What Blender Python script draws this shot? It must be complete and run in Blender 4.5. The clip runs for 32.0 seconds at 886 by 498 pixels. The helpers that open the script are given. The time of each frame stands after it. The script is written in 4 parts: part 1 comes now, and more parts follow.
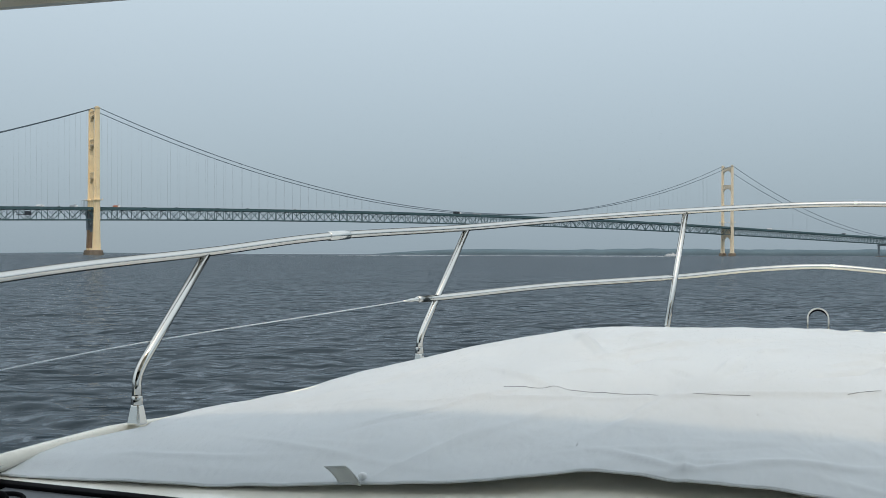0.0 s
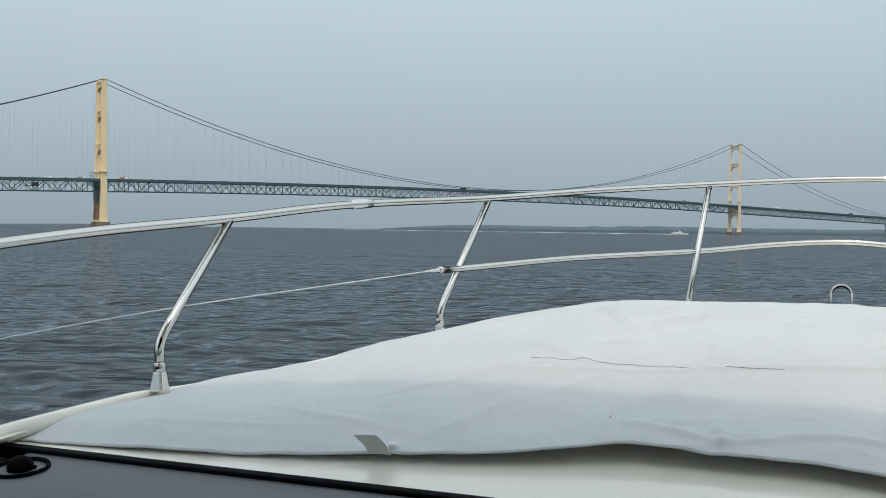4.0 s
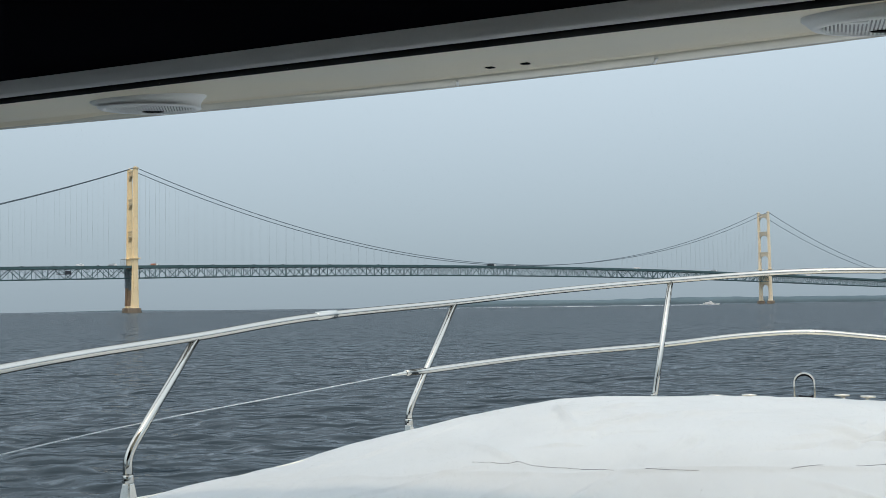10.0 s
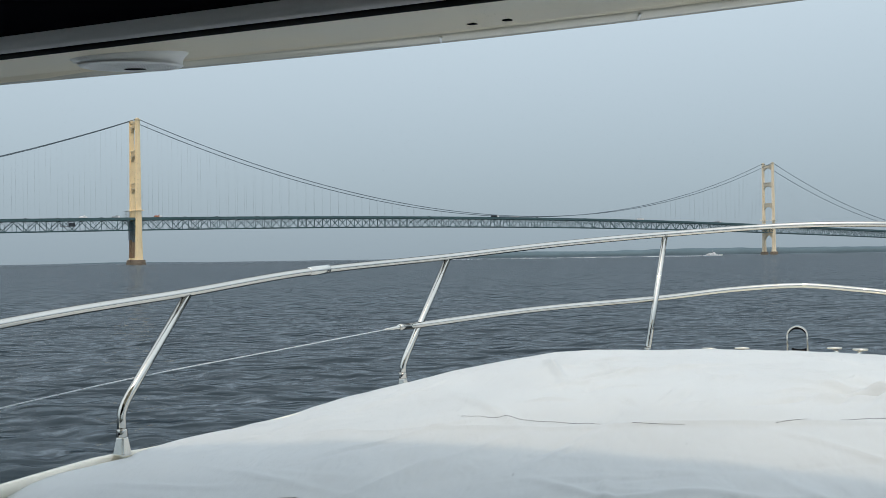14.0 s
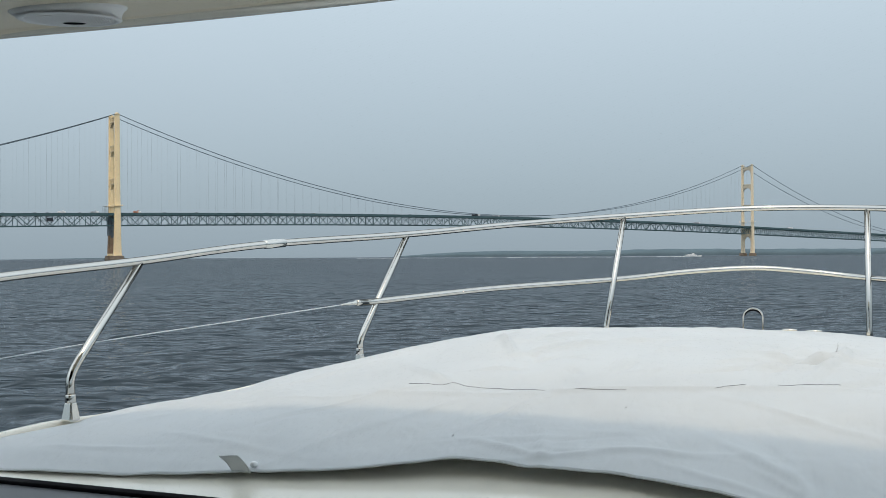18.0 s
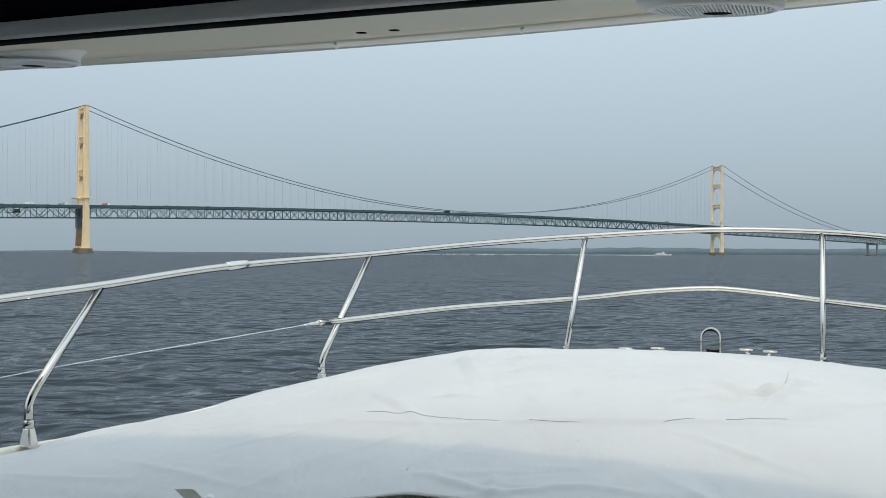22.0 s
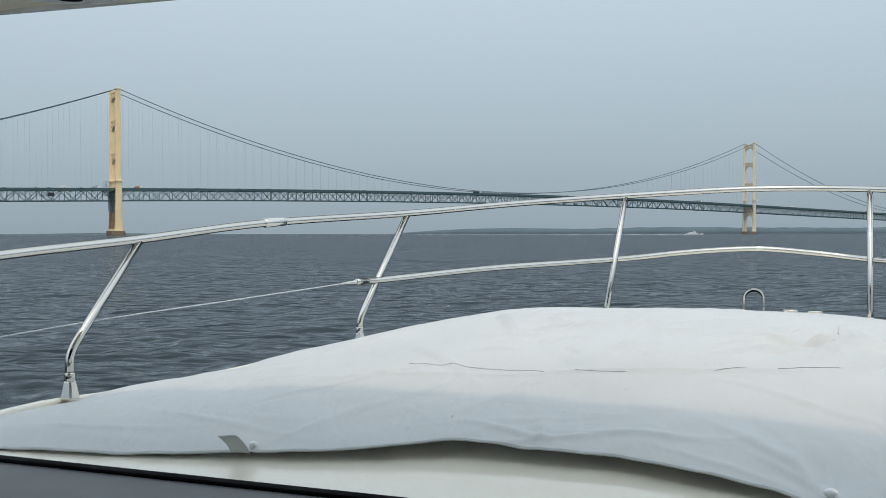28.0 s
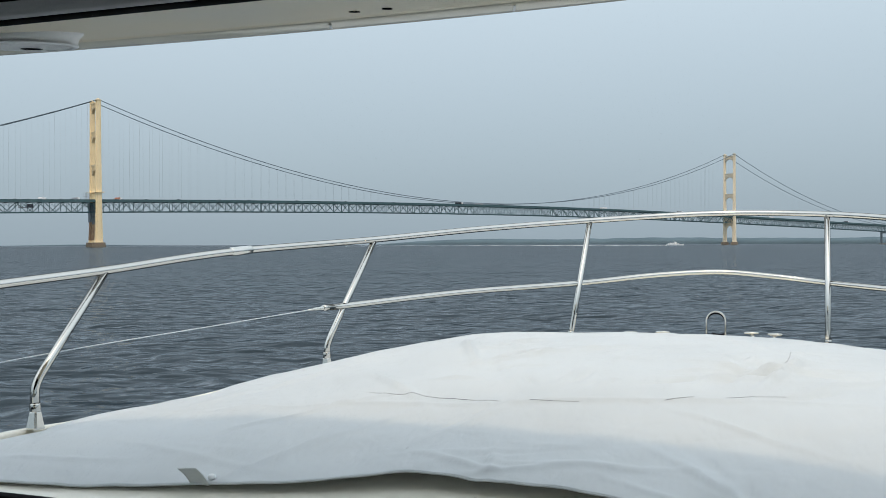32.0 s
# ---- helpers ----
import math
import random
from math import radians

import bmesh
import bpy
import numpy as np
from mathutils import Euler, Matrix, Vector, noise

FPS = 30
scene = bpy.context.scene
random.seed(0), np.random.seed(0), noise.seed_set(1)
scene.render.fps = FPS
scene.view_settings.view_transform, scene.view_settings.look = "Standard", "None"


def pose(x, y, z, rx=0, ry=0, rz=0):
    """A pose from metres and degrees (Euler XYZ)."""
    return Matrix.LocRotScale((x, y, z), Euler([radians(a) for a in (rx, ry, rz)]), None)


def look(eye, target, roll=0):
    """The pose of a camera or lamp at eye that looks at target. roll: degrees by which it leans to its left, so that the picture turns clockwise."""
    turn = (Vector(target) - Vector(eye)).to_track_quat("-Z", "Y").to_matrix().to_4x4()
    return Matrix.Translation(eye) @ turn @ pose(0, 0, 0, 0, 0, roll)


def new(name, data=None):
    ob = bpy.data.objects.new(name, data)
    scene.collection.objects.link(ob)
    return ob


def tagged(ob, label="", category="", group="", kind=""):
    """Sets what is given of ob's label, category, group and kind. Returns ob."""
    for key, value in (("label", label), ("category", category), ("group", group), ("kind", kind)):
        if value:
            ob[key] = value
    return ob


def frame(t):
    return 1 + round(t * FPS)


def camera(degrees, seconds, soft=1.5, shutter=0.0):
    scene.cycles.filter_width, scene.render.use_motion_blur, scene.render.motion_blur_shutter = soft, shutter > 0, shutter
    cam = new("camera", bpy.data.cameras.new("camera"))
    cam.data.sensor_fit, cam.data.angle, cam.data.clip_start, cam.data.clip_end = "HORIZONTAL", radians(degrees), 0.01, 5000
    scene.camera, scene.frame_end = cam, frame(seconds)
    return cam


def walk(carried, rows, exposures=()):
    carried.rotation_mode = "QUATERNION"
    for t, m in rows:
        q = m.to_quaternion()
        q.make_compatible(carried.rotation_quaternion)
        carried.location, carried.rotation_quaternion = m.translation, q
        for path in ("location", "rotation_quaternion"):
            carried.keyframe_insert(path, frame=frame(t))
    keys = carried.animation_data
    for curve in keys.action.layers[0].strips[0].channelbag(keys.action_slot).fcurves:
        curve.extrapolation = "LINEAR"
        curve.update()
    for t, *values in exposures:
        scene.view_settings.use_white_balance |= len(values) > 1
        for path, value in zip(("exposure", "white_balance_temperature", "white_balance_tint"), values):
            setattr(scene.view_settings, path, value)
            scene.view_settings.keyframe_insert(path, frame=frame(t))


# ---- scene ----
LENS = 48.34
cam = camera(LENS, 32.0, soft=0.6)
# seconds, x, y, z, heading, pitch, roll
ROWS = [
    (0.0, -0.277, 0.181, 2.439, -0.94, 0.29, -0.19),
    (0.5, -0.267, 0.175, 2.485, -1.03, 0.05, -0.35),
    (1.0, -0.294, 0.186, 2.503, -0.98, -0.29, -0.23),
    (1.5, -0.322, 0.206, 2.499, -0.84, -0.53, -0.17),
    (2.0, -0.347, 0.218, 2.490, -0.74, -0.72, -0.42),
    (2.5, -0.330, 0.206, 2.495, -0.71, -0.77, -0.75),
    (3.0, -0.343, 0.226, 2.474, -0.65, -0.96, -0.87),
    (3.5, -0.349, 0.236, 2.444, -0.57, -1.14, -0.93),
    (5.5, -0.335, 0.252, 2.362, -0.80, -0.82, -0.05),
    (6.0, -0.299, 0.223, 2.375, -0.86, -0.42, 0.21),
    (6.5, -0.264, 0.205, 2.386, -0.86, -0.07, 0.47),
    (7.0, -0.228, 0.182, 2.381, -0.66, 0.29, 0.73),
    (7.5, -0.183, 0.144, 2.401, -0.71, 0.82, 0.87),
    (8.0, -0.163, 0.106, 2.447, -0.92, 1.51, 0.89),
    (8.5, -0.038, -0.025, 2.493, -0.09, 2.15, 1.26),
    (9.0, -0.025, -0.030, 2.493, -0.07, 2.79, 1.40),
    (9.5, -0.045, -0.042, 2.521, 0.40, 3.22, 1.12),
    (10.0, -0.041, -0.049, 2.548, 1.10, 3.34, 0.77),
    (10.5, -0.032, -0.047, 2.546, 1.92, 3.12, 0.86),
    (11.0, -0.054, -0.034, 2.542, 2.59, 2.76, 1.09),
    (11.5, -0.056, -0.046, 2.562, 2.91, 2.39, 1.16),
    (12.0, -0.068, -0.035, 2.562, 2.78, 2.04, 1.20),
    (12.5, -0.054, -0.039, 2.536, 2.27, 1.69, 1.13),
    (13.0, -0.016, -0.044, 2.533, 1.70, 1.29, 1.12),
    (13.5, 0.011, -0.058, 2.573, 1.38, 0.89, 1.03),
    (15.5, -0.002, -0.017, 2.489, 1.33, -0.22, 0.06),
    (16.0, 0.015, -0.026, 2.471, 1.21, -0.29, -0.19),
    (16.5, 0.061, -0.034, 2.449, 0.97, -0.27, 0.00),
    (17.0, 0.106, -0.057, 2.448, 0.69, -0.12, 0.36),
    (17.5, 0.108, -0.065, 2.454, 0.42, 0.10, 0.41),
    (18.0, 0.123, -0.082, 2.454, 0.17, 0.43, 0.34),
    (18.5, 0.141, -0.096, 2.445, -0.21, 0.66, 0.13),
    (19.0, 0.201, -0.121, 2.465, -0.72, 0.80, 0.05),
    (19.5, 0.192, -0.118, 2.485, -1.54, 0.76, 0.12),
    (20.0, 0.162, -0.117, 2.503, -2.17, 0.60, 0.02),
    (20.5, 0.142, -0.115, 2.524, -2.64, 0.45, -0.41),
    (21.0, 0.172, -0.124, 2.531, -2.51, 0.31, -0.48),
    (21.5, 0.182, -0.133, 2.545, -1.92, 0.31, -0.24),
    (22.0, 0.169, -0.133, 2.579, -1.48, 0.21, -0.29),
    (22.5, 0.173, -0.123, 2.588, -1.03, 0.08, -0.30),
    (23.0, 0.161, -0.124, 2.567, -0.51, -0.06, -0.31),
    (23.5, 0.127, -0.106, 2.559, -0.30, -0.16, -0.44),
    (24.0, 0.101, -0.103, 2.574, -0.25, -0.24, -0.59),
    (24.5, 0.117, -0.102, 2.576, -0.24, -0.33, -0.38),
    (25.0, 0.125, -0.084, 2.546, -0.27, -0.48, 0.01),
    (25.5, 0.128, -0.098, 2.561, -0.16, -0.67, -0.06),
    (27.5, 0.129, -0.074, 2.474, 0.13, -0.87, -0.28),
    (28.0, 0.126, -0.066, 2.466, 0.24, -0.91, 0.04),
    (28.5, 0.166, -0.080, 2.473, 0.40, -0.93, 0.31),
    (29.0, 0.172, -0.090, 2.482, 0.52, -0.85, 0.58),
    (29.5, 0.198, -0.111, 2.511, 0.55, -0.73, 0.47),
    (30.0, 0.205, -0.108, 2.501, 0.37, -0.64, 0.35),
    (30.5, 0.211, -0.106, 2.455, 0.01, -0.58, 0.36),
    (31.0, 0.222, -0.116, 2.449, -0.43, -0.49, 0.33),
    (31.5, 0.221, -0.135, 2.499, -0.74, -0.32, 0.22),
    (32.0, 0.210, -0.152, 2.544, -0.80, -0.28, 0.15),
]
walk(cam, [(t, pose(x, y, z, 90 + p, r, h)) for t, x, y, z, h, p, r in ROWS],
     exposures=[(0.0, -0.07), (2.0, -0.04), (6.0, -0.09), (8.0, -0.08), (10.0, 0.02), (11.0, 0.08), (12.0, 0.05), (13.0, -0.02), (15.5, -0.02), (17.0, -0.07), (18.5, -0.03), (20.0, -0.02), (22.0, 0.03), (24.0, 0.03), (26.0, 0.0), (28.0, -0.06), (30.5, -0.05), (32.0, 0.03)])

# ---- sky and sun ----
SUN_UP, SUN_HEADING = 58.5, -8.0      # light travels ahead, nearly along the yacht
world = bpy.data.worlds.new("hazy_sky")
scene.world = world
world.use_nodes = True
wn, wl = world.node_tree.nodes, world.node_tree.links
wn.clear()
w_out = wn.new("ShaderNodeOutputWorld")
w_bg = wn.new("ShaderNodeBackground")
w_sky = wn.new("ShaderNodeTexSky")
w_sky.sky_type = "NISHITA"
w_sky.sun_disc = False
w_sky.sun_elevation = radians(SUN_UP)
w_sky.sun_rotation = radians(180 - SUN_HEADING)
w_sky.dust_density = 4.0
w_sky.air_density = 1.0
w_dim = wn.new("ShaderNodeMix")
w_dim.data_type = "RGBA"
w_dim.blend_type = "MULTIPLY"
w_dim.inputs[0].default_value = 1.0
w_dim.inputs[7].default_value = (0.10, 0.10, 0.10, 1)
w_co = wn.new("ShaderNodeTexCoord")
w_sep = wn.new("ShaderNodeSeparateXYZ")
w_ramp = wn.new("ShaderNodeValToRGB")
SKY_STOPS = [(0.0, (0.365, 0.450, 0.517)), (0.06, (0.418, 0.515, 0.588)), (0.13, (0.505, 0.61, 0.69)), (0.24, (0.64, 0.757, 0.845)), (0.34, (0.80, 0.93, 1.03)), (0.50, (1.04, 1.17, 1.28)), (0.75, (1.08, 1.20, 1.30)), (1.0, (0.98, 1.10, 1.20))]
while len(w_ramp.color_ramp.elements) < len(SKY_STOPS):
    w_ramp.color_ramp.elements.new(0.5)
for stop, (at, rgb) in zip(w_ramp.color_ramp.elements, SKY_STOPS):
    stop.position, stop.color = at, (*rgb, 1)
w_mix = wn.new("ShaderNodeMix")
w_mix.data_type = "RGBA"
w_mix.inputs[0].default_value = 0.88
wl.new(w_co.outputs["Generated"], w_sep.inputs[0])
wl.new(w_sep.outputs["Z"], w_ramp.inputs[0])
wl.new(w_sky.outputs[0], w_dim.inputs[6])
wl.new(w_dim.outputs[2], w_mix.inputs[6])
wl.new(w_ramp.outputs[0], w_mix.inputs[7])
# bright haze round the veiled sun, behind the camera
w_dot = wn.new("ShaderNodeVectorMath")
w_dot.operation = "DOT_PRODUCT"
w_dot.inputs[1].default_value = (math.cos(radians(SUN_UP)) * math.sin(radians(SUN_HEADING)), -math.cos(radians(SUN_UP)) * math.cos(radians(SUN_HEADING)), math.sin(radians(SUN_UP)))
w_pos = wn.new("ShaderNodeMath")
w_pos.operation = "MAXIMUM"
w_pos.inputs[1].default_value = 0.0
w_pow = wn.new("ShaderNodeMath")
w_pow.operation = "POWER"
w_pow.inputs[1].default_value = 22.0
w_glow = wn.new("ShaderNodeVectorMath")
w_glow.operation = "SCALE"
w_glow.inputs[0].default_value = (1.80, 1.46, 1.08)
w_sum = wn.new("ShaderNodeVectorMath")
wl.new(w_co.outputs["Generated"], w_dot.inputs[0])
wl.new(w_dot.outputs["Value"], w_pos.inputs[0])
wl.new(w_pos.outputs[0], w_pow.inputs[0])
wl.new(w_pow.outputs[0], w_glow.inputs["Scale"])
wl.new(w_mix.outputs[2], w_sum.inputs[0])
wl.new(w_glow.outputs[0], w_sum.inputs[1])
wl.new(w_sum.outputs[0], w_bg.inputs[0])
w_bg.inputs[1].default_value = 1.0
wl.new(w_bg.outputs[0], w_out.inputs[0])

sun = new("sun", bpy.data.lights.new("sun", "SUN"))
sun.data.energy, sun.data.angle, sun.data.color = 0.75, radians(3), (1.0, 0.77, 0.52)
sun.matrix_world = look((0, 0, 50), (50 * math.sin(radians(-SUN_HEADING)) / math.tan(radians(SUN_UP)), 50 * math.cos(radians(SUN_HEADING)) / math.tan(radians(SUN_UP)), 0))


# ---- materials ----
def material(name, rgb, rough=0.5, metal=0.0, vary=0.12, scale=3.0, grain=40.0, bump=0.1, depth=0.002, spec=0.5, coat=0.0, each=0.0, stains=None, ior=1.5):
    """A painted or raw surface: two scales of colour variation, roughness wear and fine relief, in object metres."""
    m = bpy.data.materials.new(name)
    m.use_nodes = True
    n, l = m.node_tree.nodes, m.node_tree.links
    b = n["Principled BSDF"]
    b.inputs["Metallic"].default_value = metal
    b.inputs["Specular IOR Level"].default_value = spec
    b.inputs["Coat Weight"].default_value = coat
    b.inputs["Coat Roughness"].default_value = 0.08
    b.inputs["IOR"].default_value = ior
    co = n.new("ShaderNodeTexCoord")
    big = n.new("ShaderNodeTexNoise")
    big.inputs["Scale"].default_value, big.inputs["Detail"].default_value = scale, 4
    fine = n.new("ShaderNodeTexNoise")
    fine.inputs["Scale"].default_value, fine.inputs["Detail"].default_value = grain, 3
    l.new(co.outputs["Object"], big.inputs["Vector"])
    l.new(co.outputs["Object"], fine.inputs["Vector"])
    add = n.new("ShaderNodeMath")
    add.operation = "MULTIPLY_ADD"
    add.inputs[1].default_value = 0.4
    l.new(fine.outputs["Fac"], add.inputs[0])
    l.new(big.outputs["Fac"], add.inputs[2])
    span = n.new("ShaderNodeMapRange")
    span.inputs["From Min"].default_value, span.inputs["From Max"].default_value = 0.45, 0.95
    span.inputs["To Min"].default_value, span.inputs["To Max"].default_value = 1 - vary, 1 + vary
    l.new(add.outputs[0], span.inputs["Value"])
    value = span.outputs[0]
    if each:
        info = n.new("ShaderNodeObjectInfo")
        er = n.new("ShaderNodeMapRange")
        er.inputs["To Min"].default_value, er.inputs["To Max"].default_value = 1 - each, 1 + each
        l.new(info.outputs["Random"], er.inputs["Value"])
        mul = n.new("ShaderNodeMath")
        mul.operation = "MULTIPLY"
        l.new(value, mul.inputs[0])
        l.new(er.outputs[0], mul.inputs[1])
        value = mul.outputs[0]
    tint = n.new("ShaderNodeVectorMath")
    tint.operation = "SCALE"
    tint.inputs[0].default_value = rgb
    l.new(value, tint.inputs["Scale"])
    colour = tint.outputs[0]
    if stains:
        srgb, sscale, amount = stains
        sn = n.new("ShaderNodeTexNoise")
        sn.inputs["Scale"].default_value, sn.inputs["Detail"].default_value, sn.inputs["Distortion"].default_value = sscale, 6, 0.6
        l.new(co.outputs["Object"], sn.inputs["Vector"])
        sr = n.new("ShaderNodeMapRange")
        sr.inputs["From Min"].default_value, sr.inputs["From Max"].default_value = 0.52, 0.75
        sr.inputs["To Max"].default_value = amount
        l.new(sn.outputs["Fac"], sr.inputs["Value"])
        mx = n.new("ShaderNodeMix")
        mx.data_type = "RGBA"
        l.new(sr.outputs[0], mx.inputs[0])
        l.new(colour, mx.inputs[6])
        mx.inputs[7].default_value = (*srgb, 1)
        colour = mx.outputs[2]
    l.new(colour, b.inputs["Base Color"])
    rr = n.new("ShaderNodeMapRange")
    rr.inputs["From Min"].default_value, rr.inputs["From Max"].default_value = 0.3, 0.7
    rr.inputs["To Min"].default_value, rr.inputs["To Max"].default_value = rough * 0.8, min(1, rough * 1.25)
    l.new(big.outputs["Fac"], rr.inputs["Value"])
    l.new(rr.outputs[0], b.inputs["Roughness"])
    if bump:
        bp = n.new("ShaderNodeBump")
        bp.inputs["Strength"].default_value, bp.inputs["Distance"].default_value = bump, depth
        l.new(fine.outputs["Fac"], bp.inputs["Height"])
        l.new(bp.outputs[0], b.inputs["Normal"])
    return m


def add_folds(m, scale, dist):
    """Soft creases, larger than the grain, pressed into a cloth material."""
    n, l = m.node_tree.nodes, m.node_tree.links
    b = n["Principled BSDF"]
    old = b.inputs["Normal"].links[0].from_socket
    co, tx, mp = n.new("ShaderNodeTexCoord"), n.new("ShaderNodeTexNoise"), n.new("ShaderNodeMapping")
    mp.inputs["Scale"].default_value, mp.inputs["Rotation"].default_value = (1.0, 0.45, 1.0), (0, 0, 0.7)
    tx.inputs["Scale"].default_value, tx.inputs["Detail"].default_value, tx.inputs["Distortion"].default_value = scale, 3, 0.3
    l.new(co.outputs["Object"], mp.inputs["Vector"])
    l.new(mp.outputs[0], tx.inputs["Vector"])
    bp = n.new("ShaderNodeBump")
    bp.inputs["Strength"].default_value, bp.inputs["Distance"].default_value = 0.8, dist
    l.new(tx.outputs["Fac"], bp.inputs["Height"])
    l.new(old, bp.inputs["Normal"])
    l.new(bp.outputs[0], b.inputs["Normal"])


GELCOAT = material("gelcoat", (0.87, 0.83, 0.72), 0.16, vary=0.04, scale=2, grain=60, bump=0.03, coat=0.5, stains=((0.55, 0.52, 0.45), 3.0, 0.18))
CREAM = material("cream_gelcoat", (0.87, 0.785, 0.62), 0.35, vary=0.05, scale=3, grain=160, bump=0.12, depth=0.001)
CANVAS = material("white_canvas", (0.585, 0.610, 0.622), 0.62, vary=0.06, scale=1.7, grain=700, bump=0.25, depth=0.0006, spec=0.3, stains=((0.66, 0.66, 0.64), 1.6, 0.22))
add_folds(CANVAS, 2.6, 0.022)
add_folds(CANVAS, 7.0, 0.016)
THREAD = material("dark_thread", (0.055, 0.060, 0.068), 0.8, vary=0.3, grain=300)
STEEL = material("polished_steel", (0.69, 0.672, 0.63), 0.07, 1.0, vary=0.03, scale=6, grain=120, bump=0.01, depth=0.0004)
STEEL.node_tree.nodes["Principled BSDF"].inputs["Specular Tint"].default_value = (0.02, 0.02, 0.02, 1)
SATIN = material("satin_steel", (0.70, 0.69, 0.65), 0.13, 1.0, vary=0.05, scale=10, grain=160, bump=0.05, depth=0.0005)
ROPE = material("white_coated_wire", (0.62, 0.66, 0.69), 0.4, vary=0.08, scale=20, grain=300)
RUBBER = material("black_rubber", (0.004, 0.004, 0.005), 0.8, spec=0.04, vary=0.2, scale=5, grain=200)
DASH = material("grey_dash_vinyl", (0.125, 0.134, 0.142), 0.55, vary=0.08, scale=2, grain=900, bump=0.3, depth=0.0006)
LINING = material("black_headliner", (0.006, 0.006, 0.009), 0.95, spec=0.0, vary=0.2, scale=2, grain=400)
FRAME_GREY = material("dark_grey_frame", (0.55, 0.565, 0.57), 0.5, vary=0.06, scale=3, grain=200)
PLASTIC = material("white_plastic", (0.90, 0.91, 0.92), 0.4, vary=0.04, scale=8, grain=200)
TAB = material("pale_grey_vinyl", (0.60, 0.615, 0.60), 0.55, vary=0.06, scale=20, grain=500, bump=0.15, depth=0.0004)
GRILLE = material("grey_grille", (0.36, 0.365, 0.38), 0.5, vary=0.06, scale=20, grain=400)
TOWER = material("ivory_steel_paint", (0.95, 0.75, 0.46), 0.55, vary=0.06, scale=0.05, grain=0.6, bump=0.1, depth=0.05, stains=((0.55, 0.40, 0.24), 0.06, 0.25))
# the second tower's two paints are paled by haze put into the colour
HAZED_TOWER = material("hazed_ivory_paint", (0.84, 0.72, 0.54), 0.55, vary=0.06, scale=0.05, grain=0.6, bump=0.1, depth=0.05)
HAZED_STRUT = material("hazed_strut_paint", (0.62, 0.56, 0.45), 0.6, vary=0.08, scale=0.08, grain=0.8, bump=0.1, depth=0.05)
STRUT = material("ivory_strut_paint", (0.72, 0.58, 0.37), 0.6, vary=0.08, scale=0.08, grain=0.8, bump=0.1, depth=0.05)
# shade on the tower leg's foot, put into a brown colour
LEG_SHADE = material("brown_leg_shade", (0.34, 0.22, 0.14), 0.7, vary=0.2, scale=0.15, grain=1.0, bump=0.1, depth=0.05, stains=((0.60, 0.45, 0.28), 0.2, 0.5))
ENCLOSURE = material("grey_tarpaulin", (0.23, 0.27, 0.29), 0.7, vary=0.1, scale=0.1, grain=0.6, bump=0.2, depth=0.1)
TRUSS = material("green_steel_paint", (0.055, 0.112, 0.122), 0.55, vary=0.12, scale=0.2, grain=1.5, bump=0.1, depth=0.03, each=0.08)
CABLE = material("grey_cable", (0.12, 0.16, 0.195), 0.6, vary=0.1, scale=0.05, grain=1)
HANGER = material("hanger_wire", (0.36, 0.41, 0.445), 0.6, vary=0.1, scale=0.05, grain=1)
CONCRETE = material("pier_concrete", (0.22, 0.175, 0.13), 0.85, vary=0.2, scale=0.15, grain=1.2, bump=0.4, depth=0.1, stains=((0.13, 0.085, 0.06), 0.2, 0.6))
PALE_CONCRETE = material("pale_concrete", (0.38, 0.36, 0.33), 0.85, vary=0.12, scale=0.06, grain=1, bump=0.3, depth=0.1, stains=((0.24, 0.22, 0.20), 0.05, 0.4))
ASPHALT = material("roadway", (0.06, 0.065, 0.07), 0.85, vary=0.15, scale=0.2, grain=3)
# distance haze is mixed into the shore's even blue-grey colour
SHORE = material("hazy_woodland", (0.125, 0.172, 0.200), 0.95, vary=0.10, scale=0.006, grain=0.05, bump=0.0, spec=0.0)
FERRY = material("ferry_white", (0.85, 0.86, 0.87), 0.4, vary=0.04, scale=0.3, grain=3)
WINDOW = material("dark_window", (0.02, 0.025, 0.03), 0.1, vary=0.1, scale=1, grain=8)
FOAM = material("foam", (0.80, 0.83, 0.85), 0.8, vary=0.15, scale=0.2, grain=2, bump=0.5, depth=0.1)
TYRE = material("tyre", (0.02, 0.02, 0.02), 0.8)
PAINTS = {"white": material("white_paint", (0.82, 0.82, 0.82), 0.35), "orange": material("orange_paint", (0.50, 0.19, 0.10), 0.4), "dark": material("dark_paint", (0.03, 0.035, 0.045), 0.3),
          "red": material("red_paint", (0.40, 0.04, 0.03), 0.35), "silver": material("silver_paint", (0.45, 0.47, 0.50), 0.3, 0.3)}


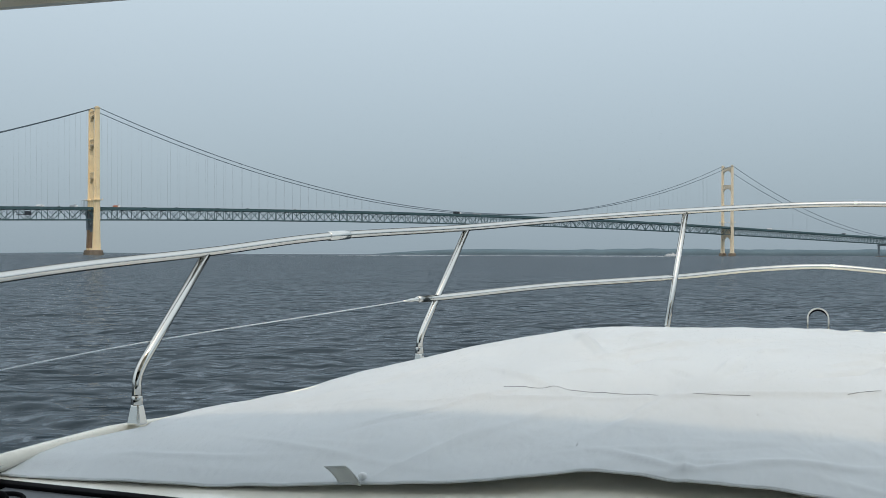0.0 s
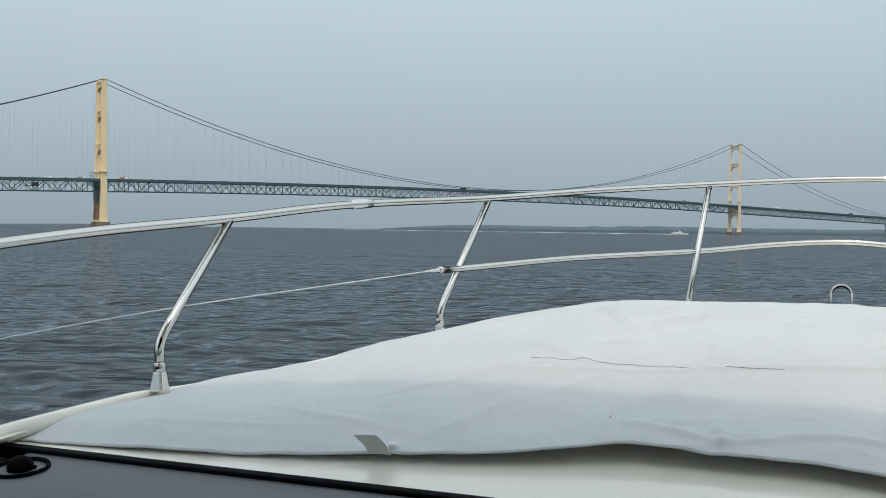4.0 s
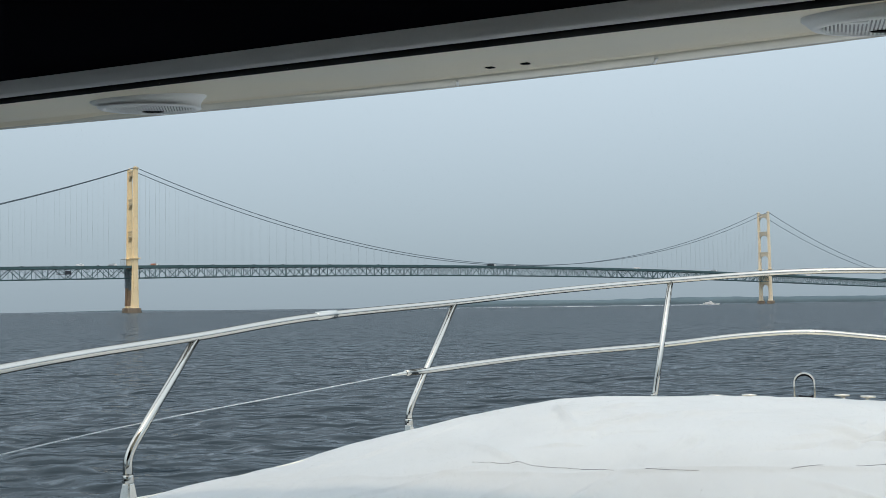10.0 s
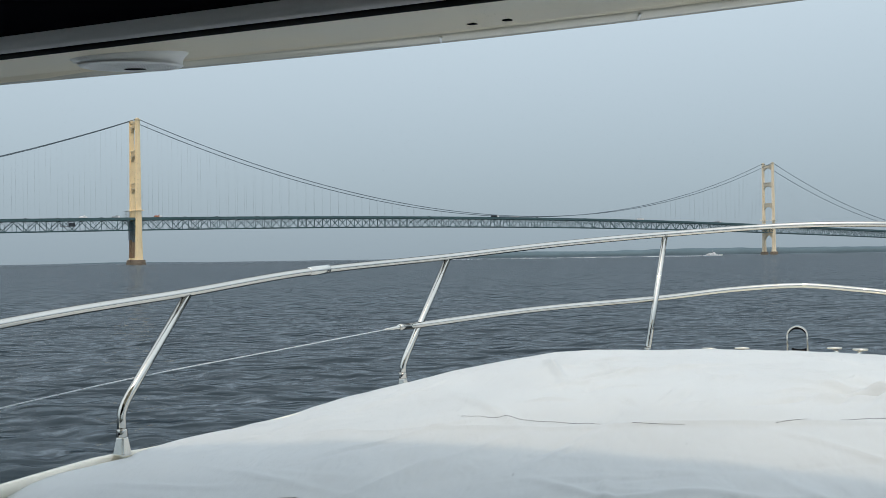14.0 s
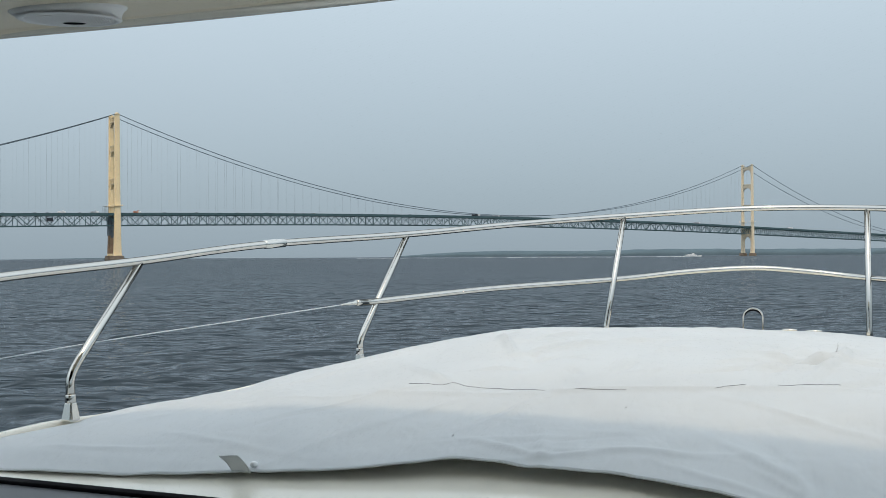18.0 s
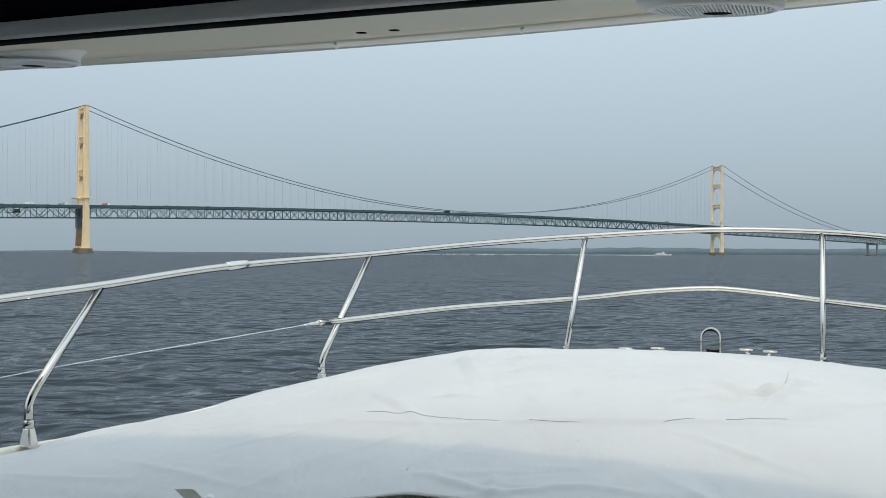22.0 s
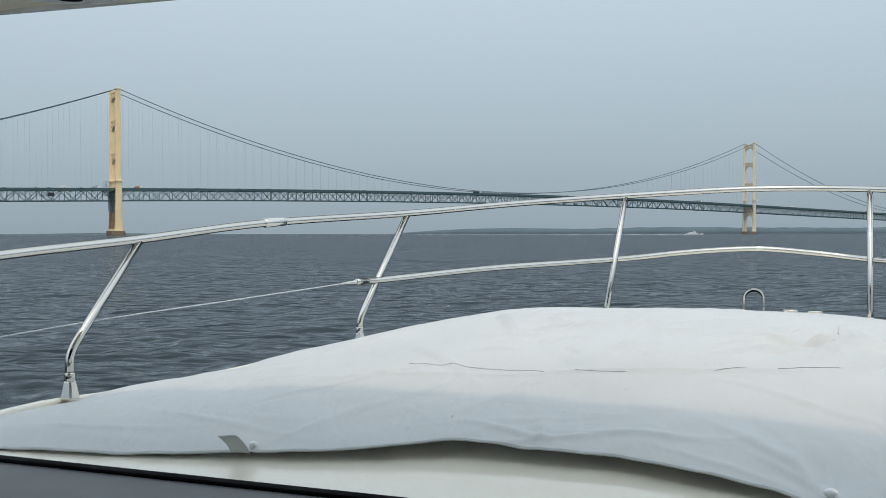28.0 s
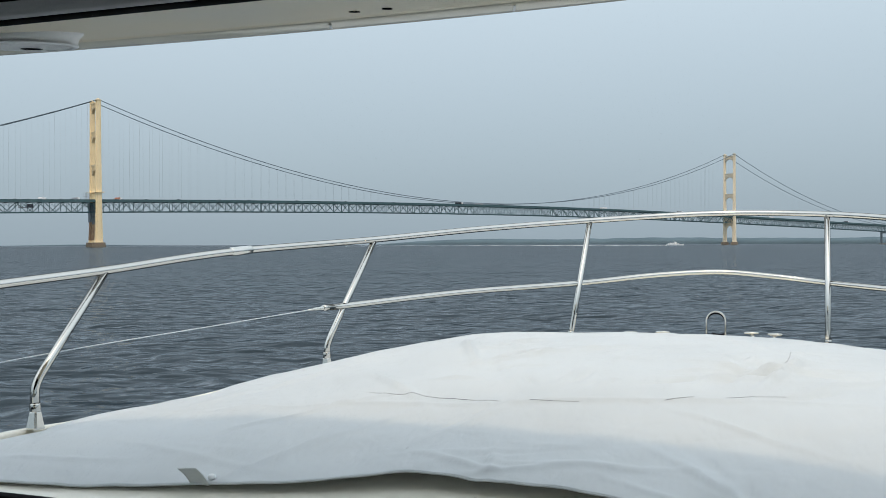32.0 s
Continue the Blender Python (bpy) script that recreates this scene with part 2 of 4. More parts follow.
def water_material():
    """Dark lake water under a chop: reflection weakened at grazing angles, as the wave faces hide one another."""
    m = bpy.data.materials.new("lake_water")
    m.use_nodes = True
    n, l = m.node_tree.nodes, m.node_tree.links
    n.clear()
    out, mix = n.new("ShaderNodeOutputMaterial"), n.new("ShaderNodeMixShader")
    body, gloss, fr, lim = n.new("ShaderNodeBsdfDiffuse"), n.new("ShaderNodeBsdfGlossy"), n.new("ShaderNodeFresnel"), n.new("ShaderNodeMapRange")
    body.inputs["Color"].default_value = (0.024, 0.036, 0.045, 1)
    gloss.inputs["Color"].default_value = (0.93, 0.96, 1.0, 1)
    gloss.inputs["Roughness"].default_value = 0.19
    fr.inputs["IOR"].default_value = 1.33
    lim.inputs["From Min"].default_value = 0.025
    lim.inputs["From Max"].default_value, lim.inputs["To Min"].default_value, lim.inputs["To Max"].default_value = 0.75, 0.02, 0.38
    co = n.new("ShaderNodeTexCoord")
    last = None
    for size, squash, turn, strength, dist in ((0.05, 0.6, 10, 0.7, 3.0), (0.30, 0.55, -6, 0.8, 0.62), (0.9, 0.5, 6, 0.9, 0.52), (2.0, 0.5, -8, 0.9, 0.28), (4.2, 0.6, 10, 0.8, 0.06)):
        mp = n.new("ShaderNodeMapping")
        mp.inputs["Rotation"].default_value = (0, 0, radians(turn))
        mp.inputs["Scale"].default_value = (size * squash, size, size)
        l.new(co.outputs["Object"], mp.inputs["Vector"])
        tx = n.new("ShaderNodeTexNoise")
        tx.inputs["Scale"].default_value, tx.inputs["Detail"].default_value, tx.inputs["Distortion"].default_value = 1.0, 1.3, 0.1
        l.new(mp.outputs[0], tx.inputs["Vector"])
        bp = n.new("ShaderNodeBump")
        bp.inputs["Strength"].default_value, bp.inputs["Distance"].default_value = strength, dist
        l.new(tx.outputs["Fac"], bp.inputs["Height"])
        if last:
            l.new(last, bp.inputs["Normal"])
        last = bp.outputs[0]
    for node in (body, gloss, fr):
        l.new(last, node.inputs["Normal"])
    l.new(fr.outputs[0], lim.inputs["Value"])
    l.new(lim.outputs[0], mix.inputs[0])
    l.new(body.outputs[0], mix.inputs[1])
    l.new(gloss.outputs[0], mix.inputs[2])
    l.new(mix.outputs[0], out.inputs[0])
    return m


WATER = water_material()


def glass_material():
    m = bpy.data.materials.new("clear_glass")
    m.use_nodes = True
    n, l = m.node_tree.nodes, m.node_tree.links
    n.clear()
    o, t, g, x, fr = n.new("ShaderNodeOutputMaterial"), n.new("ShaderNodeBsdfTransparent"), n.new("ShaderNodeBsdfGlossy"), n.new("ShaderNodeMixShader"), n.new("ShaderNodeFresnel")
    t.inputs[0].default_value = (0.97, 0.98, 0.98, 1)
    g.inputs["Roughness"].default_value = 0.0
    fr.inputs[0].default_value = 1.05
    l.new(fr.outputs[0], x.inputs[0])
    l.new(t.outputs[0], x.inputs[1])
    l.new(g.outputs[0], x.inputs[2])
    l.new(x.outputs[0], o.inputs[0])
    return m


GLASS = glass_material()


# ---- mesh helpers ----
def thing(name, m, label, category, group="", kind=""):
    ob = new(name)
    ob.empty_display_size = 0.2
    ob.matrix_world = m
    return tagged(ob, label, category, group, kind)


def link_mesh(name, me, mat, parent, label="", m=None, kind=""):
    if mat and not me.materials:
        me.materials.append(mat)
    ob = new(name, me)
    ob.parent = parent
    if m is not None:
        ob.matrix_basis = m
    if label or kind:
        tagged(ob, label, kind=kind)
    return ob


def to_mesh(name, bm, smooth=False):
    me = bpy.data.meshes.new(name)
    bmesh.ops.recalc_face_normals(bm, faces=bm.faces)
    bm.to_mesh(me)
    bm.free()
    if smooth:
        me.shade_smooth()
    return me


def part(name, bm, mat, parent, label="", smooth=False, m=None, kind=""):
    return link_mesh(name, to_mesh(name, bm, smooth), mat, parent, label, m, kind)


def box(bm, x0, x1, y0, y1, z0, z1, bevel=0.0, m=None):
    made = bmesh.ops.create_cube(bm, size=1)["verts"]
    for v in made:
        v.co = Vector(((x0 + x1) / 2 + v.co.x * (x1 - x0), (y0 + y1) / 2 + v.co.y * (y1 - y0), (z0 + z1) / 2 + v.co.z * (z1 - z0)))
    if bevel:
        edges = list({e for v in made for e in v.link_edges})
        made = list({v for f in bmesh.ops.bevel(bm, geom=edges, offset=bevel, segments=2, affect="EDGES", profile=0.6)["faces"] for v in f.verts} | {v for v in made if v.is_valid})
    if m is not None:
        bmesh.ops.transform(bm, matrix=m, verts=[v for v in made if v.is_valid])
    return bm


def beam(bm, a, b, w, h=None):
    """A square bar from a to b."""
    a, b = Vector(a), Vector(b)
    h = h or w
    d = (b - a).normalized()
    side = d.cross(Vector((0, 0, 1)))
    side = side.normalized() if side.length > 0.01 else Vector((1, 0, 0))
    up = side.cross(d)
    ring = [[bm.verts.new(p + side * sx * w / 2 + up * sz * h / 2) for sx, sz in ((-1, -1), (1, -1), (1, 1), (-1, 1))] for p in (a, b)]
    for i in range(4):
        bm.faces.new((ring[0][i], ring[0][(i + 1) % 4], ring[1][(i + 1) % 4], ring[1][i]))
    bm.faces.new(ring[0][::-1])
    bm.faces.new(ring[1])


def catmull(points, steps=10):
    p = [Vector(q) for q in points]
    p = [p[0] * 2 - p[1], *p, p[-1] * 2 - p[-2]]
    out = []
    for i in range(1, len(p) - 2):
        a, b, c, d = p[i - 1:i + 3]
        for k in range(steps):
            t = k / steps
            out.append(0.5 * (2 * b + (c - a) * t + (2 * a - 5 * b + 4 * c - d) * t * t + (3 * b - a - 3 * c + d) * t ** 3))
    return [*out, p[-2]]


def tube(bm, path, radius, sides=16, caps=True):
    """A round bar along a path; radius may be a list, one for each point."""
    path = [Vector(q) for q in path]
    radii = radius if isinstance(radius, (list, tuple)) else [radius] * len(path)
    up, rings = None, []
    for i, p in enumerate(path):
        d = (path[min(i + 1, len(path) - 1)] - path[max(i - 1, 0)]).normalized()
        if up is None:
            up = d.orthogonal().normalized()
        up = (up - d * up.dot(d)).normalized()
        side = d.cross(up)
        rings.append([bm.verts.new(p + (up * math.cos(k * math.tau / sides) + side * math.sin(k * math.tau / sides)) * radii[i]) for k in range(sides)])
    for r0, r1 in zip(rings, rings[1:]):
        for k in range(sides):
            bm.faces.new((r0[k], r0[(k + 1) % sides], r1[(k + 1) % sides], r1[k]))
    if caps:
        bm.faces.new(rings[0][::-1])
        bm.faces.new(rings[-1])
    return bm


def lathe(bm, profile, sides=32, m=None, sx=1.0, sy=1.0):
    """A turned shape from (radius, z) pairs."""
    rings = [[bm.verts.new((r * sx * math.cos(k * math.tau / sides), r * sy * math.sin(k * math.tau / sides), z)) for k in range(sides)] for r, z in profile]
    for r0, r1 in zip(rings, rings[1:]):
        for k in range(sides):
            bm.faces.new((r0[k], r0[(k + 1) % sides], r1[(k + 1) % sides], r1[k]))
    bm.faces.new(rings[0][::-1])
    bm.faces.new(rings[-1])
    if m is not None:
        bmesh.ops.transform(bm, matrix=m, verts=[v for r in rings for v in r])
    return bm


def smooth_table(knots):
    """A smooth curve y(x) through knots."""
    pts = catmull([(a, b, 0) for a, b in knots], 16)
    xs, ys = [q.x for q in pts], [q.y for q in pts]
    return lambda x: float(np.interp(x, xs, ys))


def sheet(name, nx, ny, place):
    """A grid mesh whose vertex (i/nx, j/ny) lies at place(s, t)."""
    verts = [place(i / nx, j / ny) for j in range(ny + 1) for i in range(nx + 1)]
    faces = [(j * (nx + 1) + i, j * (nx + 1) + i + 1, (j + 1) * (nx + 1) + i + 1, (j + 1) * (nx + 1) + i) for j in range(ny) for i in range(nx)]
    me = bpy.data.meshes.new(name)
    me.from_pydata(verts, [], faces)
    me.shade_smooth()
    return me


# ---- the lake ----
def build_water():
    rng = np.random.RandomState(5)
    radii = [0.6]
    while radii[-1] < 4950:
        radii.append(radii[-1] * (1.011 if 4 < radii[-1] < 260 else 1.05))
    radii = np.array(radii)
    fine = np.radians(np.arange(58, 122.01, 0.22))
    rest = np.radians(np.arange(126, 417.9, 4.0))
    ang = np.concatenate([fine, rest])
    r, a = np.meshgrid(radii, ang, indexing="ij")
    x, y = r * np.cos(a), r * np.sin(a)
    z = np.zeros_like(x)
    for _ in range(46):
        wave = 0.32 * 9 ** rng.rand()
        th = math.radians(72) + rng.randn() * 0.55
        k = math.tau / wave
        amp = 0.0100 * wave ** 0.5
        fade = np.clip((wave / 4) / np.maximum(r * 0.011, 1e-3), 0, 1) ** 2
        ph = k * (x * math.cos(th) + y * math.sin(th)) + rng.rand() * math.tau
        # crests come in short groups, with sharp tops and flat troughs
        group = 0.55 + 0.45 * np.sin(k * 0.13 * (x * math.sin(th) - y * math.cos(th)) + rng.rand() * math.tau)
        z += amp * fade * group * (np.sin(ph) + 0.32 * np.sin(2 * ph + 1.4))
    z *= np.clip((500 - r) / 300, 0, 1)
    nr, na = x.shape
    verts = np.stack([x, y, z], -1).reshape(-1, 3)
    i, j = np.meshgrid(np.arange(nr - 1), np.arange(na), indexing="ij")
    j2 = (j + 1) % na
    faces = np.stack([i * na + j, (i + 1) * na + j, (i + 1) * na + j2, i * na + j2], -1).reshape(-1, 4)
    me = bpy.data.meshes.new("water")
    me.from_pydata(verts.tolist(), [], faces.tolist())
    me.shade_smooth()
    ob = link_mesh("water", me, WATER, None)
    return tagged(ob, "dark grey-blue rippled lake water reaching the horizon", "water", kind="structure")


build_water()


def build_shore():
    """A low wooded ridge across the water, tapering off to the left."""
    verts, faces = [], []
    n = 260
    for i in range(n + 1):
        s = i / n
        deg = 24 - 62 * s
        d = 4550 - 150 * s
        x, y = -d * math.sin(radians(deg)), d * math.cos(radians(deg))
        rise = 6 * max(0, 1 - abs(deg - 19) / 5) + 34 * min(1, max(0, (3.2 - deg) / 7)) ** 0.7
        h = rise * (0.80 + 0.32 * noise.noise((s * 9, 0, 0)) + 0.10 * noise.noise((s * 70, 3, 0)) + 0.05 * noise.noise((s * 260, 8, 0)))
        h = max(h, 0.05)
        verts += [(x, y, -0.5), (x, y, h * 0.45), (x * 1.012, y * 1.012, h), (x * 1.05, y * 1.05, h * 0.6 - 1)]
    for i in range(n):
        for k in range(3):
            faces.append((i * 4 + k, i * 4 + k + 1, i * 4 + k + 5, i * 4 + k + 4))
    me = bpy.data.meshes.new("backdrop")
    me.from_pydata(verts, [], faces)
    me.shade_smooth()
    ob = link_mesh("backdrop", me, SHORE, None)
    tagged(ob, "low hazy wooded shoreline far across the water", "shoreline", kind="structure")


build_shore()

# ---- the suspension bridge ----
BRIDGE = pose(-379.0, 1128.05, 0, 0, 0, 36.3)
SPAN, SIDE, BACK = 1158.2, 548.6, 144.0
TOP = 167.0
HALF = 10.4


def deck_z(s):
    """Height of the roadway over the water along the bridge."""
    u = abs(s - SPAN / 2) / (SPAN / 2)
    return 59.5 - 6.6 * u * u if u < 1 else 52.9 - 13.2 * (u - 1)


def cable_z(s):
    low = deck_z(SPAN / 2) + 3.0
    if 0 <= s <= SPAN:
        u = (s - SPAN / 2) / (SPAN / 2)
        return low + (TOP - low) * u * u
    u = (-s if s < 0 else s - SPAN) / SIDE
    if u <= 1:
        return TOP + (deck_z(SPAN + SIDE) + 2 - TOP) * u - 4 * 21.0 * u * (1 - u)
    return deck_z(SPAN + SIDE) + 2 - 24 * (u - 1) * SIDE / BACK


bridge = thing("suspension_bridge", BRIDGE, "long steel suspension bridge with ivory towers and green truss deck", "bridge")


def tower(s, paint, strut_paint, foot_paint):
    m = pose(s, 0, 0)
    for side in (-1, 1):
        bm = bmesh.new()
        levels = [(5.5, 9.4, 6.2), (8, 8.6, 5.6), (20, 7.8, 5.0), (60, 6.6, 4.3), (110, 5.9, 3.8), (TOP - 2.5, 5.4, 3.5), (TOP - 1.0, 5.6, 3.7)]
        rings = []
        for z, wx, wy in levels:
            # cruciform cellular plan
            a, b, c, d = wx / 2, wy / 2, wx * 0.30, wy * 0.30
            plan = [(a, d), (c, d), (c, b), (-c, b), (-c, d), (-a, d), (-a, -d), (-c, -d), (-c, -b), (c, -b), (c, -d), (a, -d)]
            rings.append([bm.verts.new((px, side * HALF + py, z)) for px, py in plan])
        for r0, r1 in zip(rings, rings[1:]):
            for k in range(12):
                bm.faces.new((r0[k], r0[(k + 1) % 12], r1[(k + 1) % 12], r1[k]))
        bm.faces.new(rings[0][::-1])
        bm.faces.new(rings[-1])
        leg = part("tower_leg", bm, paint, bridge, m=m)
        bm = bmesh.new()
        box(bm, -3.0, 3.0, side * HALF - 2.2, side * HALF + 2.2, TOP - 1.6, TOP - 0.2, 0.2)
        lathe(bm, [(2.0, TOP - 0.2), (1.9, TOP + 0.6), (1.1, TOP + 1.2)], 16, pose(0, side * HALF, 0))
        part("cable_saddle", bm, strut_paint, leg, "ivory saddle housing")
        bm = bmesh.new()
        z = deck_z(s) + 9.0
        box(bm, -5.4, 5.4, side * HALF - 3.8, side * HALF + 3.8, z, z + 0.7)
        for px in (-5.2, 0, 5.2):
            for py in (-3.6, 3.6):
                box(bm, px - 0.12, px + 0.12, side * HALF + py - 0.12, side * HALF + py + 0.12, z + 0.7, z + 2.0)
        part("gallery", bm, paint, leg)
        bm = bmesh.new()
        lathe(bm, [(7.5, -2), (7.5, 2.2), (7.2, 2.4), (7.0, 5.2), (6.7, 5.5)], 40, pose(0, side * HALF, 0), 1.05, 0.86)
        part("pier", bm, CONCRETE, bridge, "brown stained concrete pier at the waterline", m=m)
    for z0, z1, mat, tag in ((TOP - 14.5, TOP - 3.0, strut_paint, ""), (119, 131.5, strut_paint, ""), (81.5, 94, strut_paint, ""), (24, 50, foot_paint, "arched strut under the roadway")):
        bm = bmesh.new()
        inner = HALF - 1.9
        n = 14
        for sx in (-1.6, 1.6):
            lower = []
            upper = []
            for k in range(n + 1):
                u = -1 + 2 * k / n
                rise = (z1 - z0) * 0.42 * (1 - abs(u) ** 2.6)
                lower.append(bm.verts.new((sx, u * inner, z0 + rise)))
                upper.append(bm.verts.new((sx, u * inner, z1)))
            for k in range(n):
                bm.faces.new((lower[k], lower[k + 1], upper[k + 1], upper[k]))
        vs = list(bm.verts)
        h = 2 * (n + 1)
        for k in range(n):
            bm.faces.new((vs[2 * k], vs[2 * k + 2], vs[h + 2 * k + 2], vs[h + 2 * k]))
            bm.faces.new((vs[2 * k + 1], vs[2 * k + 3], vs[h + 2 * k + 3], vs[h + 2 * k + 1]))
        # raised ribs on the faces
        for k in range(1, 6):
            yy = -inner + 2 * inner * k / 6
            for sx in (-1.85, 1.85):
                box(bm, sx - 0.2, sx + 0.2, yy - 0.35, yy + 0.35, z0 + (z1 - z0) * 0.45, z1 - 0.3)
        for sx in (-1.85, 1.85):
            box(bm, sx - 0.3, sx + 0.3, -inner, inner, z1 - 1.3, z1 - 0.1)
            box(bm, sx - 0.25, sx + 0.25, -inner, inner, z0 + (z1 - z0) * 0.46, z0 + (z1 - z0) * 0.56)
        part("portal_strut", bm, mat, bridge, tag, m=m)


tower(0, TOWER, STRUT, ENCLOSURE)
tower(SPAN, HAZED_TOWER, HAZED_STRUT, HAZED_TOWER)

# paint works on one leg of the first tower: sheeted enclosure; below it a brown sleeve carries the leg's shade
bm = bmesh.new()
box(bm, -4.3, 4.3, HALF - 3.0, HALF + 3.0, 28.5, 50.5, 0.2)
part("paint_enclosure", bm, ENCLOSURE, bridge, "grey sheeted paint enclosure round the tower leg")
bm = bmesh.new()
prev = None
for z, wx, wy in ((8, 9.0, 6.0), (20, 8.2, 5.4), (28.5, 7.9, 5.2)):
    ring = [bm.verts.new((px * wx / 2, HALF + py * wy / 2, z)) for px, py in ((1, 0.6), (0.6, 0.6), (0.6, 1), (-0.6, 1), (-0.6, 0.6), (-1, 0.6), (-1, -0.6), (-0.6, -0.6), (-0.6, -1), (0.6, -1), (0.6, -0.6), (1, -0.6))]
    if prev:
        for k in range(12):
            bm.faces.new((prev[k], prev[(k + 1) % 12], ring[(k + 1) % 12], ring[k]))
    prev = ring
part("shade_sleeve", bm, LEG_SHADE, bridge, "brown sleeve round the foot of the leg, coloured as its shade")

# painters' scaffold on one leg of the first tower
scaffold = thing("scaffold", BRIDGE @ pose(-7.5, HALF, 0), "grey painters' scaffold hung against the bridge tower leg", "scaffold")
for px in (-1.6, 1.6):
    for py in (-3.2, 3.2):
        bm = bmesh.new()
        beam(bm, (px, py, 46), (px, py, 62), 0.28)
        part("upright", bm, HANGER, scaffold)
for k in range(4, 9):
    bm = bmesh.new()
    box(bm, -1.8, 1.8, -3.4, 3.4, 30 + 4 * k - 0.12, 30 + 4 * k + 0.12)
    part("platform", bm, HANGER, scaffold)
    bm = bmesh.new()
    beam(bm, (-1.6, -3.2, 30 + 4 * k), (1.6, -3.2, 34 + 4 * k if k < 8 else 31 + 4 * k), 0.16)
    part("brace", bm, HANGER, scaffold)

# main cables, one each side, over all spans
for side in (-1, 1):
    stations = [-SIDE - BACK, -SIDE] + [-SIDE + SIDE * k / 24 for k in range(1, 25)] + [SPAN * k / 64 for k in range(1, 65)] + [SPAN + SIDE * k / 24 for k in range(1, 25)] + [SPAN + SIDE + BACK]
    bm = bmesh.new()
    tube(bm, [(s, side * HALF, cable_z(s)) for s in stations], 0.46, 8)
    part("main_cable", bm, CABLE, bridge, "dark grey main cable", True)

# hangers of the main span, in pairs
bm = bmesh.new()
beam(bm, (0, 0, 0), (0, 0, 1), 0.10)
HANGER_MESH = to_mesh("hanger", bm)
PANELS = 98
for side in (-1, 1):
    for k in range(1, PANELS):
        s = SPAN * k / PANELS
        z0, z1 = deck_z(s) - 1, cable_z(s)
        if z1 - z0 > 2.5:
            link_mesh("hanger", HANGER_MESH, HANGER, bridge, m=Matrix.Translation((s, side * HALF, z0)) @ Matrix.Diagonal((1, 1, z1 - z0, 1)))
bm = bmesh.new()
for side in (-1, 1):
    for base, sign in ((0, -1), (SPAN, 1)):
        for k in range(1, 46):
            s = base + sign * SIDE * k / 46
            beam(bm, (s, side * HALF, deck_z(s) - 1), (s, side * HALF, cable_z(s)), 0.09)
part("side_span_hangers", bm, HANGER, bridge, "thin grey suspender ropes of the side spans", kind="stuff")

# stiffening truss panel, one unit long, 11.6 m deep
TD = 11.8


def truss_panel(flip):
    bm = bmesh.new()
    n = PL
    mid, low = -1.2 - TD / 2, -1.2 - TD
    for side in (-1, 1):
        y = side * HALF
        beam(bm, (0, y, -1.2), (n, y, -1.2), 0.8, 1.1)
        beam(bm, (0, y, low), (n, y, low), 0.8, 1.0)
        beam(bm, (0, y, low), (0, y, -1.2), 0.58)
        if flip:
            beam(bm, (0, y, -1.2), (n, y, low), 0.65, 0.75)
            beam(bm, (n / 2, y, mid), (n, y, -1.2), 0.3)
        else:
            beam(bm, (0, y, low), (n, y, -1.2), 0.65, 0.75)
            beam(bm, (n / 2, y, mid), (0, y, -1.2), 0.3)
        beam(bm, (n / 2, y, mid), (n / 2, y, -1.2), 0.28)
        # gusset plates
        for z in (-1.6, low + 0.4):
            box(bm, -0.7, 0.7, y - 0.3, y + 0.3, z - 0.5, z + 0.5)
    beam(bm, (0, -HALF, -1.6), (0, HALF, -1.6), 0.5, 1.4)
    beam(bm, (0, -HALF, low), (0, HALF, low), 0.4, 0.5)
    beam(bm, (0, -HALF, low), (n, HALF, low), 0.3)
    for y in (-6, 0, 6):
        beam(bm, (0, y, -0.5), (n, y, -0.5), 0.35, 0.7)
    return to_mesh("truss_panel", bm)


PL = 11.85
TRUSS_MESHES = [truss_panel(False), truss_panel(True)]


def truss_run(s0, s1, count):
    for k in range(count):
        a, b = s0 + (s1 - s0) * k / count, s0 + (s1 - s0) * (k + 1) / count
        za, zb = deck_z(a), deck_z(b)
        pitch = math.atan2(zb - za, b - a)
        link_mesh("truss_panel", TRUSS_MESHES[k % 2], TRUSS, bridge, m=Matrix.Translation((a, 0, za)) @ Matrix.Rotation(-pitch, 4, "Y") @ Matrix.Diagonal((math.hypot(b - a, zb - za) / PL, 1, 1, 1)))


truss_run(0, SPAN, PANELS)
truss_run(SPAN, SPAN + SIDE, 46)
truss_run(-SIDE, 0, 46)
truss_run(SPAN + SIDE, SPAN + SIDE + BACK, 12)
truss_run(-SIDE - BACK, -SIDE, 12)


def road_strip(name, y0, y1, z0, z1, mat, label=""):
    bm = bmesh.new()
    prev = None
    for k in range(151):
        s = -SIDE - BACK - 420 + (SPAN + 2 * (SIDE + BACK) + 840) * k / 150
        z = deck_z(s)
        ring = [bm.verts.new((s, y, z + zz)) for y, zz in ((y0, z0), (y1, z0), (y1, z1), (y0, z1))]
        if prev:
            for i in range(4):
                bm.faces.new((prev[i], prev[(i + 1) % 4], ring[(i + 1) % 4], ring[i]))
        prev = ring
    return part(name, bm, mat, bridge, label)


road_strip("roadway", -8.6, 8.6, -0.1, 0.55, ASPHALT, "dark roadway slab")
for side in (-1, 1):
    road_strip("parapet", side * 8.6 - 0.25, side * 8.6 + 0.25, 0.3, 1.35, TRUSS, "green steel parapet")
    road_strip("service_rail", side * 10.6 - 0.1, side * 10.6 + 0.1, -0.6, 0.2, TRUSS)

